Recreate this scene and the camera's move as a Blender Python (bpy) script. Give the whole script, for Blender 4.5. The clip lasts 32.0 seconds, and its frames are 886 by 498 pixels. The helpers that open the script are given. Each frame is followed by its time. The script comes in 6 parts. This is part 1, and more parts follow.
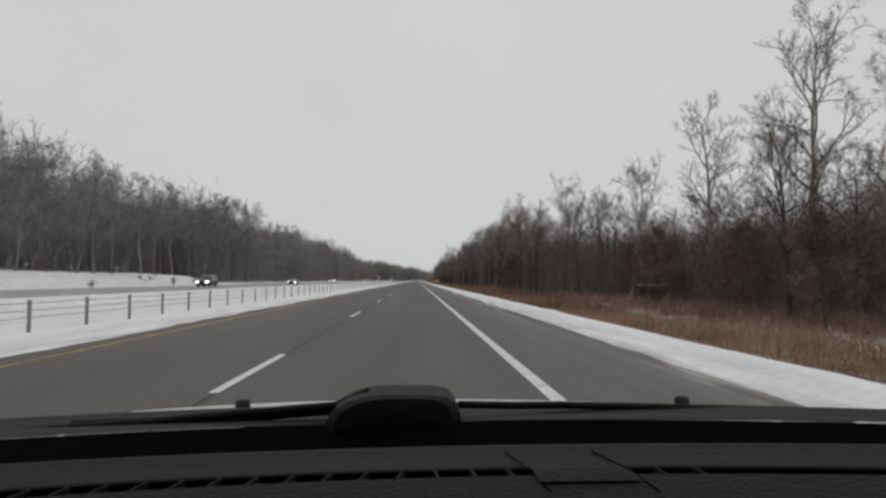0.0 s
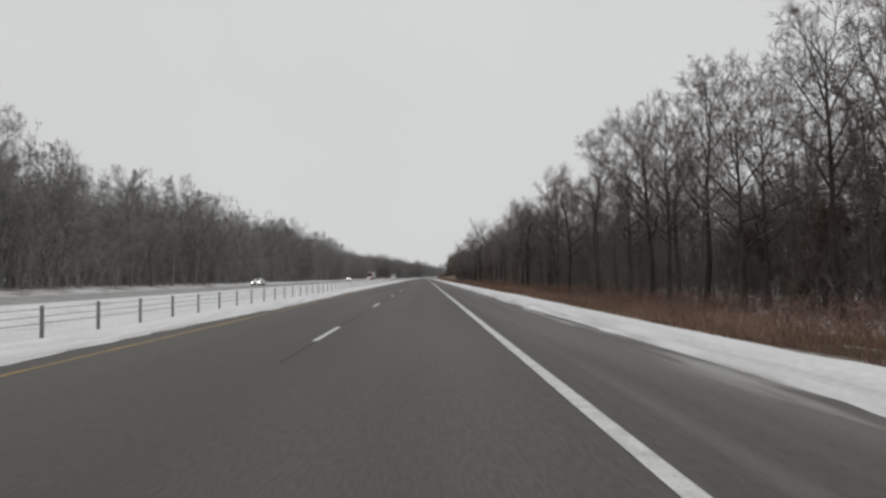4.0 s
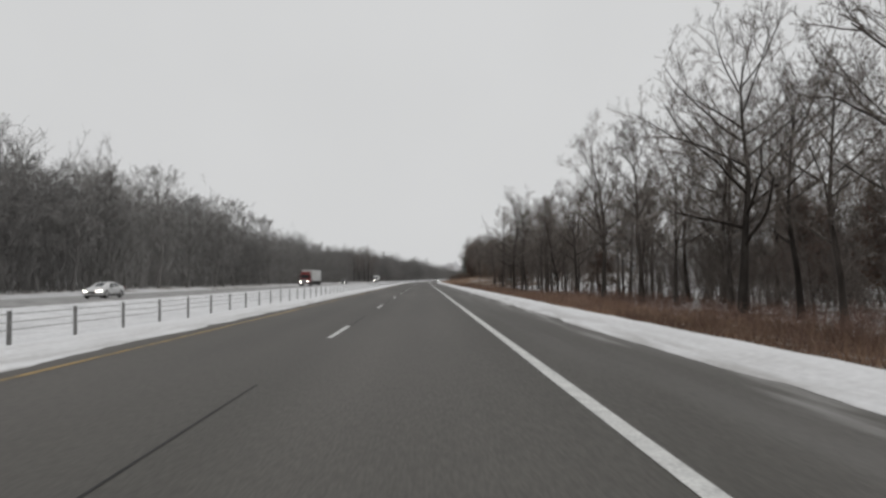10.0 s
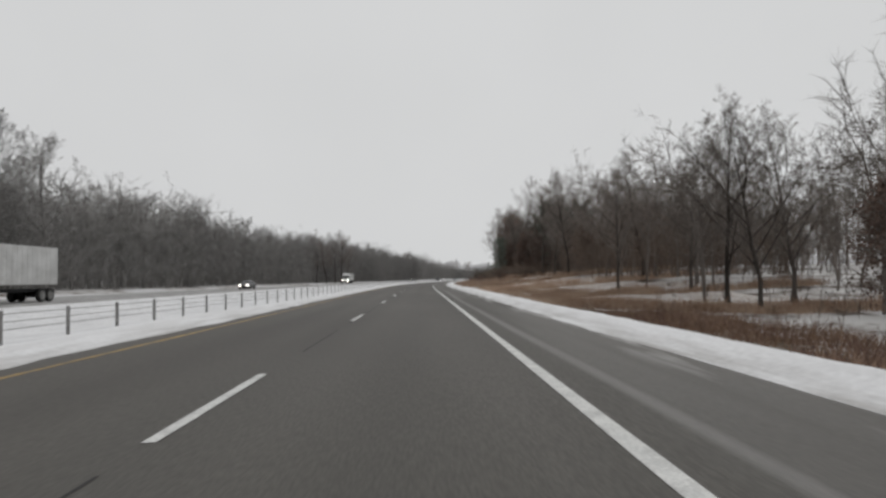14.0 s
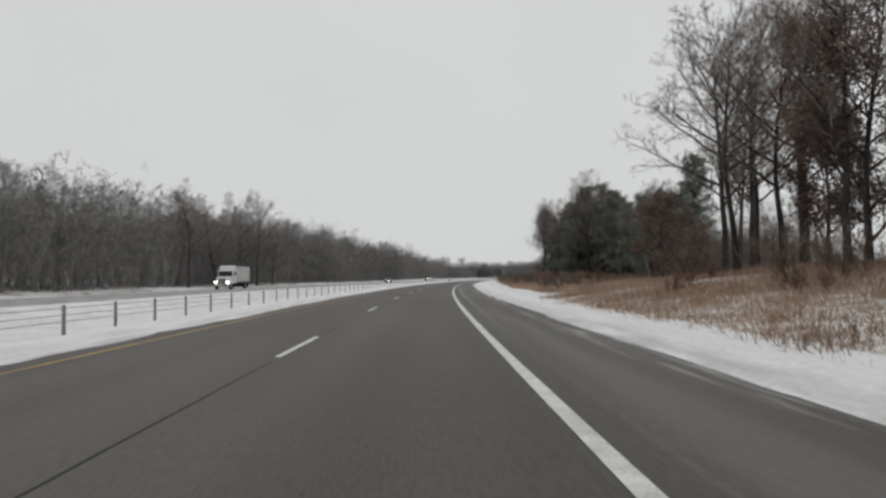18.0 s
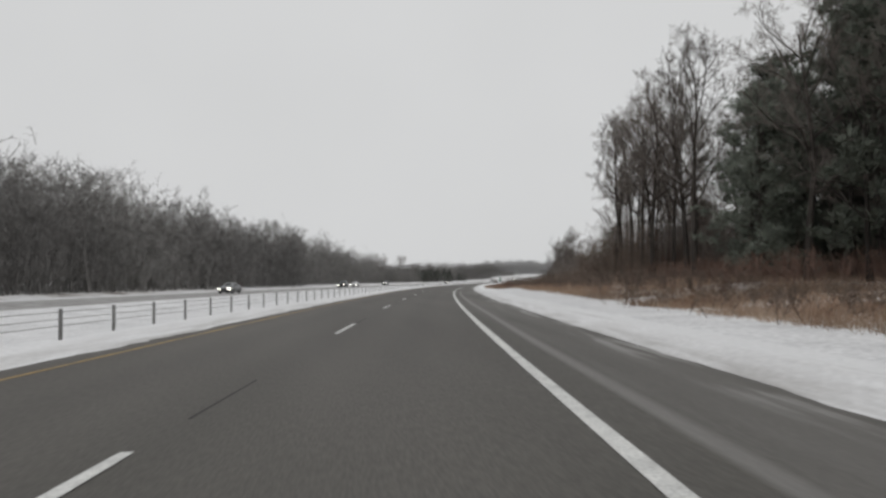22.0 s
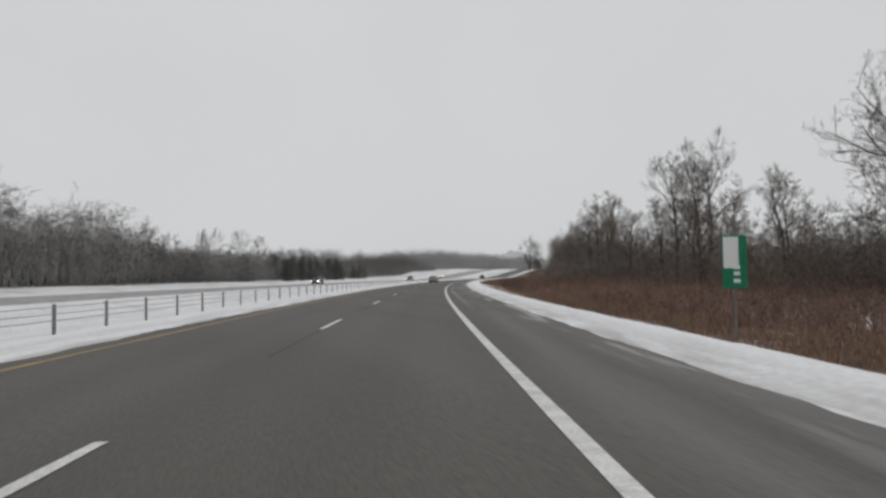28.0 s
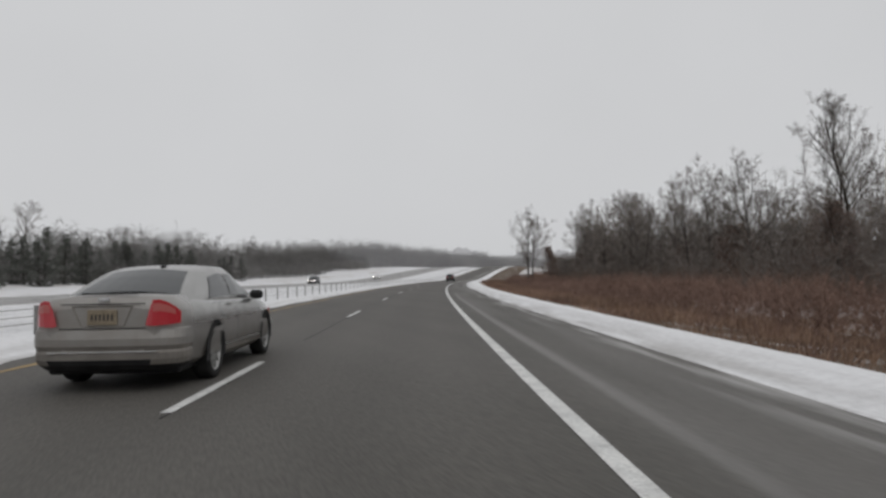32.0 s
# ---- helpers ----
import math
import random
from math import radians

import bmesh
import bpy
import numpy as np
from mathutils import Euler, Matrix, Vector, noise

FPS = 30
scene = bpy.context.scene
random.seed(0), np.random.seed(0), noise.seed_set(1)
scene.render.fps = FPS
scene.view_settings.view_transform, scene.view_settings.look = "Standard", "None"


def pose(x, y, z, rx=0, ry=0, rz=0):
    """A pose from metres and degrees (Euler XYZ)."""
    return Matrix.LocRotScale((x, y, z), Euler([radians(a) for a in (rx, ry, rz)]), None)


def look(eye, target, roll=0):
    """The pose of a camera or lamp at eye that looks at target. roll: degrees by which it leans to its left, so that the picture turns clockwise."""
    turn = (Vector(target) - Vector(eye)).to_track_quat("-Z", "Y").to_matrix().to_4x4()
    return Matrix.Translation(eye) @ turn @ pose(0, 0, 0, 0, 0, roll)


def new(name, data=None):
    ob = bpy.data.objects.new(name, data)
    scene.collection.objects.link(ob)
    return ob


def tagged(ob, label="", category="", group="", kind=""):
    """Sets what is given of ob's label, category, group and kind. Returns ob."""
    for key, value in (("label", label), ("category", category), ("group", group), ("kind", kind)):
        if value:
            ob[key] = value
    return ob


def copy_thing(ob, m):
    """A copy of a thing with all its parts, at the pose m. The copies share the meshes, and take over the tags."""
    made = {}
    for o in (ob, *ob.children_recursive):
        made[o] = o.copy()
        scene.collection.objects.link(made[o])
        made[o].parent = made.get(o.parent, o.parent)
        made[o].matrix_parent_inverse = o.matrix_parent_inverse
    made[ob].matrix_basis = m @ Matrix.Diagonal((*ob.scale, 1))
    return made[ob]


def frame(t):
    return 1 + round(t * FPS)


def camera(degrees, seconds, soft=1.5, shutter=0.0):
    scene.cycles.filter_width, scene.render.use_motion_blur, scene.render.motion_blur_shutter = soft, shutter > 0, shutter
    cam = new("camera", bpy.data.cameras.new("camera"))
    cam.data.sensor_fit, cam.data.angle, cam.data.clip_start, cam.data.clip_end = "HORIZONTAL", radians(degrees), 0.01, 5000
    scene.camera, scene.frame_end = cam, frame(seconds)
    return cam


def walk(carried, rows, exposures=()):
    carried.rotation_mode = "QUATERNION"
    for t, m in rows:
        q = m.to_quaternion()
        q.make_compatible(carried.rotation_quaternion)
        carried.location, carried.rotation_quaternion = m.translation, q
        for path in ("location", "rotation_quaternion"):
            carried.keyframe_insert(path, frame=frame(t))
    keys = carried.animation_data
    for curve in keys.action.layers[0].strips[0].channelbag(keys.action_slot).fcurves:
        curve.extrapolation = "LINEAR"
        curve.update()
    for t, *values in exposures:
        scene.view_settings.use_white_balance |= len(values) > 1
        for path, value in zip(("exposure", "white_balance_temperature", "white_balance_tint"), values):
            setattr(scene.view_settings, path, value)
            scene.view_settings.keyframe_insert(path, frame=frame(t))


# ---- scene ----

# ---- the road's line: straight, then a long bend to the right ----
# Places along it are counted in stations of 1.25 m; places across it and heights are in metres.
S0, S1 = -240, 1500
STATION = 1.25
BEND_A, BEND_B, BEND_R = 410.0, 455.0, 1480.0


def bend(s):
    """Turn of the road in radians for each station."""
    return min(1.0, max(0.0, (s - BEND_A) / (BEND_B - BEND_A))) * STATION / BEND_R


LINE = []
_p, _a = Vector((0.0, S0 * STATION, 0.0)), 0.0
for _s in range(S0, S1 + 1):
    LINE.append((_p.x, _p.y, _a))
    _a -= bend(_s + 0.5)
    _p = _p + Vector((-math.sin(_a), math.cos(_a), 0.0)) * STATION


def rise(s):
    """Height of the road: level, then climbing gently in the distance."""
    u = min(1.0, max(0.0, (s - 985.0) / 170.0))
    return 6.5 * u * u * (3 - 2 * u)


def at(s, x, z=0.0):
    """World place at s stations along the road, x metres to the right of the lane line."""
    k = min(max(s - S0, 0.0), len(LINE) - 1.001)
    i = int(k)
    f = k - i
    a, b = LINE[i], LINE[i + 1]
    h = a[2] + (b[2] - a[2]) * f
    over = ((s - S0) - k) * STATION
    px = a[0] + (b[0] - a[0]) * f - math.sin(h) * over
    py = a[1] + (b[1] - a[1]) * f + math.cos(h) * over
    return Vector((px + x * math.cos(h), py + x * math.sin(h), z))


def heading(s):
    k = min(max(s - S0, 0.0), len(LINE) - 1.001)
    i = int(k)
    return LINE[i][2] + (LINE[i + 1][2] - LINE[i][2]) * (k - i)


def stand(s, x, z=0.0, turn=0.0, scale=1.0):
    """Pose of a thing beside the road, turned with the road."""
    return Matrix.LocRotScale(at(s, x, z), Euler((0, 0, heading(s) + radians(turn))), (scale, scale, scale))


# ---- camera ----
EYE = 1.235
ROWS = [  # seconds, stations along the road, offset from the lane line, yaw to the road, pitch, lean
    (0, -9.02, 2.17, -2.17, 2.63, 0.5), (0.5, 4.09, 2.11, -1.58, 2.71, 0.2), (1, 17.19, 2.07, -1.40, 2.51, -0.3), (1.5, 30.31, 2.15, -1.42, 2.58, -0.6),
    (2, 43.42, 2.24, -1.44, 2.57, -0.9), (2.5, 56.55, 2.24, -1.64, 2.67, -0.9), (3, 69.66, 2.25, -1.69, 2.36, -0.9), (3.5, 82.77, 2.22, -1.61, 2.28, -0.9),
    (5.5, 135.24, 2.09, -1.53, 2.42, -0.9), (6, 148.36, 2.07, -1.48, 2.35, -0.9), (6.5, 161.47, 2.05, -1.45, 2.39, -0.9), (7, 174.60, 2.03, -1.44, 2.56, -0.9),
    (7.5, 187.71, 2.06, -1.45, 2.35, -0.9), (8, 200.83, 2.07, -1.41, 2.30, -0.9), (8.5, 213.97, 2.10, -1.83, 2.43, -0.9), (9, 227.09, 2.11, -1.79, 2.43, -0.9),
    (9.5, 240.21, 2.08, -1.74, 2.57, -0.9), (10, 253.34, 2.05, -1.64, 2.51, -0.9), (10.5, 266.46, 1.99, -1.66, 2.33, -0.9), (11, 279.59, 1.93, -1.66, 2.35, -0.9),
    (11.5, 292.72, 1.84, -1.54, 2.48, -0.9), (12, 305.85, 1.77, -1.44, 2.55, -0.9), (12.5, 318.98, 1.84, -1.45, 2.44, -0.9), (13, 332.11, 1.92, -1.55, 2.56, -0.9),
    (13.5, 345.26, 2.03, -1.66, 2.54, -0.9), (14, 358.40, 2.13, -1.79, 2.49, -0.9), (14.5, 371.54, 2.18, -1.80, 2.57, -0.9), (16.5, 424.12, 2.39, -1.56, 2.37, -0.9),
    (17, 437.27, 2.44, -1.57, 2.37, -0.9), (17.5, 450.42, 2.43, -1.52, 2.49, -0.9), (18, 463.57, 2.42, -1.57, 2.42, -0.9), (18.5, 476.73, 2.38, -1.56, 2.37, -0.9),
    (19, 489.89, 2.35, -1.56, 2.35, -0.9), (19.5, 503.06, 2.36, -2.08, 2.50, -0.9), (20, 516.21, 2.36, -1.70, 2.42, -0.9), (20.5, 529.37, 2.33, -1.66, 2.47, -0.9),
    (21, 542.54, 2.29, -1.62, 2.56, -0.9), (21.5, 555.71, 2.25, -1.67, 2.66, -0.9), (22, 568.88, 2.22, -1.68, 2.68, -0.9), (22.5, 582.06, 2.18, -1.70, 2.65, -0.9),
    (23, 595.24, 2.14, -1.77, 2.68, -0.9), (23.5, 608.42, 2.17, -1.78, 2.75, -0.9), (24, 621.60, 2.19, -1.78, 2.66, -0.9), (24.5, 634.79, 2.23, -1.73, 2.66, -0.9),
    (25, 647.98, 2.27, -1.88, 2.69, -0.9), (25.5, 661.17, 2.26, -2.00, 2.49, -0.9), (27.5, 713.99, 2.45, -2.05, 2.37, -0.9), (28, 727.20, 2.46, -2.17, 2.32, -0.9),
    (28.5, 740.41, 2.41, -2.18, 2.41, -0.9), (29, 753.63, 2.36, -2.16, 2.36, -0.9), (29.5, 766.85, 2.37, -2.23, 2.36, -0.9), (30, 780.07, 2.38, -2.04, 2.36, -0.9),
    (30.5, 793.30, 2.40, -2.02, 2.29, -0.9), (31, 806.53, 2.42, -2.18, 2.41, -0.9), (31.5, 819.77, 2.39, -2.28, 2.29, -0.9), (32, 833.01, 2.37, -2.18, 2.29, -0.9),
]


def eye_pose(s, x, yaw, pitch, lean):
    e = at(s, x, EYE + rise(s))
    h, p = heading(s) + radians(yaw), radians(pitch)
    return look(e, e + Vector((-math.sin(h) * math.cos(p), math.cos(h) * math.cos(p), math.sin(p))), lean)


cam = camera(66.0, 32.0, soft=2.8)
walk(cam, [(t, eye_pose(s, x, yaw, pitch, lean)) for t, s, x, yaw, pitch, lean in ROWS],
     exposures=((0, -0.08, 6500, 10), (2, 0.0, 6500, 10), (25.5, 0.0, 6500, 10), (28, -0.05, 6450, 10), (30, -0.1, 6430, 11), (32, -0.1, 6430, 11)))

# ---- light: a low white overcast ----
world = bpy.data.worlds.new("overcast")
scene.world = world
world.use_nodes = True
wn, wl = world.node_tree.nodes, world.node_tree.links
sky = wn.new("ShaderNodeTexSky")
sky.sky_type, sky.sun_disc = "NISHITA", False
sky.sun_elevation, sky.sun_rotation = radians(28), radians(200)
sky.air_density, sky.dust_density, sky.ozone_density = 1.0, 4.0, 1.0
grey = wn.new("ShaderNodeRGBToBW")
wl.new(sky.outputs[0], grey.inputs[0])
cloud = wn.new("ShaderNodeTexNoise")
cloud.inputs["Scale"].default_value, cloud.inputs["Detail"].default_value = 1.6, 5.0
coord = wn.new("ShaderNodeTexCoord")
wl.new(coord.outputs["Generated"], cloud.inputs["Vector"])
deck = wn.new("ShaderNodeMapRange")
deck.inputs["To Min"].default_value, deck.inputs["To Max"].default_value = 5.6, 6.8
wl.new(cloud.outputs["Fac"], deck.inputs["Value"])
blend = wn.new("ShaderNodeMix")
blend.inputs[0].default_value = 0.96
wl.new(grey.outputs[0], blend.inputs[2])
wl.new(deck.outputs[0], blend.inputs[3])
tint = wn.new("ShaderNodeMix")
tint.data_type, tint.blend_type = "RGBA", "MULTIPLY"
tint.inputs[0].default_value = 1.0
wl.new(blend.outputs[0], tint.inputs[6])
tint.inputs[7].default_value = (0.99, 1.0, 1.005, 1)
back = wn["Background"]
back.inputs["Strength"].default_value = 0.105
wl.new(tint.outputs[2], back.inputs["Color"])

sun = new("sun", bpy.data.lights.new("sun", "SUN"))
sun.data.energy, sun.data.angle, sun.data.color = 0.5, radians(40), (1.0, 0.98, 0.95)
sun.matrix_world = look((0, 0, 50), (-14, 30, 0))

# ---- materials ----
def material(name, stops, scale=4.0, rough=0.8, bump=0.0, fine=60.0, metal=0.0, vary=0.0, detail=6.0, stretch=(1, 1, 1), coords="Object", spec=0.3, grain=1.0):
    """Noise between the colours in stops, with finer grain on top and in the relief; vary: spread from piece to piece."""
    m = bpy.data.materials.new(name)
    m.use_nodes = True
    n, l = m.node_tree.nodes, m.node_tree.links
    b = n["Principled BSDF"]
    b.inputs["Roughness"].default_value, b.inputs["Metallic"].default_value = rough, metal
    b.inputs["Specular IOR Level"].default_value = spec
    if coords == "World":
        src = n.new("ShaderNodeNewGeometry").outputs["Position"]
    else:
        src = n.new("ShaderNodeTexCoord").outputs[coords]
    mp = n.new("ShaderNodeMapping")
    mp.inputs["Scale"].default_value = stretch
    l.new(src, mp.inputs["Vector"])
    t = n.new("ShaderNodeTexNoise")
    t.inputs["Scale"].default_value, t.inputs["Detail"].default_value = scale, detail
    l.new(mp.outputs[0], t.inputs["Vector"])
    r = n.new("ShaderNodeValToRGB")
    els = r.color_ramp.elements
    while len(els) < len(stops):
        els.new(0.5)
    for e, (p, c) in zip(els, stops):
        e.position, e.color = p, (*c, 1)
    l.new(t.outputs["Fac"], r.inputs["Fac"])
    g = n.new("ShaderNodeTexNoise")
    g.inputs["Scale"].default_value, g.inputs["Detail"].default_value = fine, 3.0
    l.new(mp.outputs[0], g.inputs["Vector"])
    gr = n.new("ShaderNodeMapRange")
    gr.inputs["From Min"].default_value, gr.inputs["From Max"].default_value = 0.3, 0.7
    gr.inputs["To Min"].default_value, gr.inputs["To Max"].default_value = 1 - 0.22 * grain, 1 + 0.16 * grain
    l.new(g.outputs["Fac"], gr.inputs["Value"])
    x = n.new("ShaderNodeMix")
    x.data_type, x.blend_type = "RGBA", "MULTIPLY"
    x.inputs[0].default_value = 1.0
    l.new(r.outputs["Color"], x.inputs[6])
    l.new(gr.outputs[0], x.inputs[7])
    out = x.outputs[2]
    if vary:
        oi = n.new("ShaderNodeObjectInfo")
        vr = n.new("ShaderNodeMapRange")
        vr.inputs["To Min"].default_value, vr.inputs["To Max"].default_value = 1 - vary, 1 + vary
        l.new(oi.outputs["Random"], vr.inputs["Value"])
        y = n.new("ShaderNodeMix")
        y.data_type, y.blend_type = "RGBA", "MULTIPLY"
        y.inputs[0].default_value = 1.0
        l.new(out, y.inputs[6])
        l.new(vr.outputs[0], y.inputs[7])
        out = y.outputs[2]
    l.new(out, b.inputs["Base Color"])
    if bump:
        bp = n.new("ShaderNodeBump")
        bp.inputs["Strength"].default_value, bp.inputs["Distance"].default_value = bump, 0.02
        l.new(g.outputs["Fac"], bp.inputs["Height"])
        l.new(bp.outputs[0], b.inputs["Normal"])
    return m


def plain(name, colour, rough=0.5, metal=0.0, spec=0.5, coat=0.0, emit=0.0):
    m = bpy.data.materials.new(name)
    m.use_nodes = True
    b = m.node_tree.nodes["Principled BSDF"]
    b.inputs["Base Color"].default_value = (*colour, 1)
    b.inputs["Roughness"].default_value, b.inputs["Metallic"].default_value = rough, metal
    b.inputs["Specular IOR Level"].default_value, b.inputs["Coat Weight"].default_value = spec, coat
    if emit:
        b.inputs["Emission Color"].default_value = (*colour, 1)
        b.inputs["Emission Strength"].default_value = emit
    return m


def two_ground(name, low, high, scale, cut, soft, fine=14.0, rough=0.9, bump=0.4):
    """Patches of two ground covers, low and high, in world metres."""
    m = bpy.data.materials.new(name)
    m.use_nodes = True
    n, l = m.node_tree.nodes, m.node_tree.links
    b = n["Principled BSDF"]
    b.inputs["Roughness"].default_value, b.inputs["Specular IOR Level"].default_value = rough, 0.2
    pos = n.new("ShaderNodeNewGeometry").outputs["Position"]
    t = n.new("ShaderNodeTexNoise")
    t.inputs["Scale"].default_value, t.inputs["Detail"].default_value = 1.0 if isinstance(scale, tuple) else scale, 9.0
    t.inputs["Roughness"].default_value = 0.65
    if isinstance(scale, tuple):
        st = n.new("ShaderNodeMapping")
        st.inputs["Scale"].default_value = scale
        t.inputs["Scale"].default_value = 1.0
        l.new(pos, st.inputs["Vector"])
        l.new(st.outputs[0], t.inputs["Vector"])
    else:
        l.new(pos, t.inputs["Vector"])
    r = n.new("ShaderNodeMapRange")
    r.inputs["From Min"].default_value, r.inputs["From Max"].default_value = cut - soft, cut + soft
    l.new(t.outputs["Fac"], r.inputs["Value"])
    g = n.new("ShaderNodeTexNoise")
    g.inputs["Scale"].default_value, g.inputs["Detail"].default_value = fine, 4.0
    l.new(pos, g.inputs["Vector"])
    x = n.new("ShaderNodeMix")
    x.data_type = "RGBA"
    x.inputs[6].default_value, x.inputs[7].default_value = (*low, 1), (*high, 1)
    l.new(r.outputs[0], x.inputs[0])
    gr = n.new("ShaderNodeMapRange")
    gr.inputs["To Min"].default_value, gr.inputs["To Max"].default_value = 0.8, 1.15
    l.new(g.outputs["Fac"], gr.inputs["Value"])
    y = n.new("ShaderNodeMix")
    y.data_type, y.blend_type = "RGBA", "MULTIPLY"
    y.inputs[0].default_value = 1.0
    l.new(x.outputs[2], y.inputs[6])
    l.new(gr.outputs[0], y.inputs[7])
    l.new(y.outputs[2], b.inputs["Base Color"])
    bp = n.new("ShaderNodeBump")
    bp.inputs["Strength"].default_value, bp.inputs["Distance"].default_value = bump, 0.05
    l.new(g.outputs["Fac"], bp.inputs["Height"])
    l.new(bp.outputs[0], b.inputs["Normal"])
    return m


ASPHALT = material("asphalt", [(0.3, (0.079, 0.073, 0.065)), (0.5, (0.096, 0.090, 0.081)), (0.72, (0.117, 0.109, 0.099))],
                   scale=0.35, rough=0.72, bump=0.35, fine=45.0, stretch=(1, 0.12, 1), coords="World", spec=0.35)


def dust_asphalt(m):
    """Streaks of blown snow on the shoulder and worn wheel tracks, laid along the road by its own across and along."""
    n, l = m.node_tree.nodes, m.node_tree.links
    b = n["Principled BSDF"]
    base = b.inputs["Base Color"].links[0].from_socket

    def math_node(op, p, q, r=None):
        k = n.new("ShaderNodeMath")
        k.operation = op
        for i, v in enumerate((p, q, r)):
            if v is None:
                continue
            if isinstance(v, (int, float)):
                k.inputs[i].default_value = v
            else:
                l.new(v, k.inputs[i])
        return k.outputs[0]

    def attr(name):
        k = n.new("ShaderNodeAttribute")
        k.attribute_name = name
        return k.outputs["Fac"]

    def steps(v, a0, a1, c0, c1):
        k = n.new("ShaderNodeMapRange")
        k.interpolation_type = "SMOOTHSTEP"
        k.inputs["From Min"].default_value, k.inputs["From Max"].default_value = a0, a1
        k.inputs["To Min"].default_value, k.inputs["To Max"].default_value = c0, c1
        l.new(v, k.inputs["Value"])
        return k.outputs[0]

    def streaks(sx, ss, detail):
        c = n.new("ShaderNodeCombineXYZ")
        l.new(math_node("MULTIPLY", across, sx), c.inputs[0])
        l.new(math_node("MULTIPLY", along, ss), c.inputs[1])
        k = n.new("ShaderNodeTexNoise")
        k.inputs["Scale"].default_value, k.inputs["Detail"].default_value = 1.0, detail
        l.new(c.outputs[0], k.inputs["Vector"])
        return k.outputs["Fac"]

    across, along = attr("across"), attr("along")
    wander = math_node("MULTIPLY_ADD", streaks(0.0, 0.02, 2.0), 0.7, math_node("SUBTRACT", across, 0.35))
    band = math_node("MULTIPLY", steps(wander, 4.16, 4.30, 0, 1), steps(wander, 4.36, 4.56, 1, 0))
    band = math_node("MULTIPLY", band, steps(streaks(0.6, 0.012, 5.0), 0.42, 0.60, 0, 1))
    edge = math_node("MULTIPLY", steps(across, 5.1, 6.0, 0, 0.9), steps(streaks(2.6, 0.22, 6.0), 0.46, 0.66, 0, 1))
    film = math_node("MULTIPLY", steps(across, 3.8, 4.6, 0, 0.10), steps(streaks(1.0, 0.05, 5.0), 0.35, 0.7, 0, 1))
    dust = math_node("MAXIMUM", math_node("MAXIMUM", math_node("MULTIPLY", band, 0.22), math_node("MULTIPLY", edge, 0.5)), film)
    track = math_node("COSINE", math_node("MULTIPLY", math_node("SUBTRACT", math_node("ABSOLUTE", across, 0), 0.95), 2 * math.pi / 1.75), 0)
    worn = math_node("MULTIPLY_ADD", math_node("MULTIPLY", track, steps(math_node("ABSOLUTE", across, 0), 3.3, 3.7, 1, 0)), 0.05, 1.0)
    x = n.new("ShaderNodeMix")
    x.data_type, x.blend_type = "RGBA", "MULTIPLY"
    x.inputs[0].default_value = 1.0
    l.new(base, x.inputs[6])
    l.new(worn, x.inputs[7])
    y = n.new("ShaderNodeMix")
    y.data_type = "RGBA"
    y.inputs[7].default_value = (0.62, 0.61, 0.60, 1)
    l.new(dust, y.inputs[0])
    l.new(x.outputs[2], y.inputs[6])
    l.new(y.outputs[2], b.inputs["Base Color"])


dust_asphalt(ASPHALT)


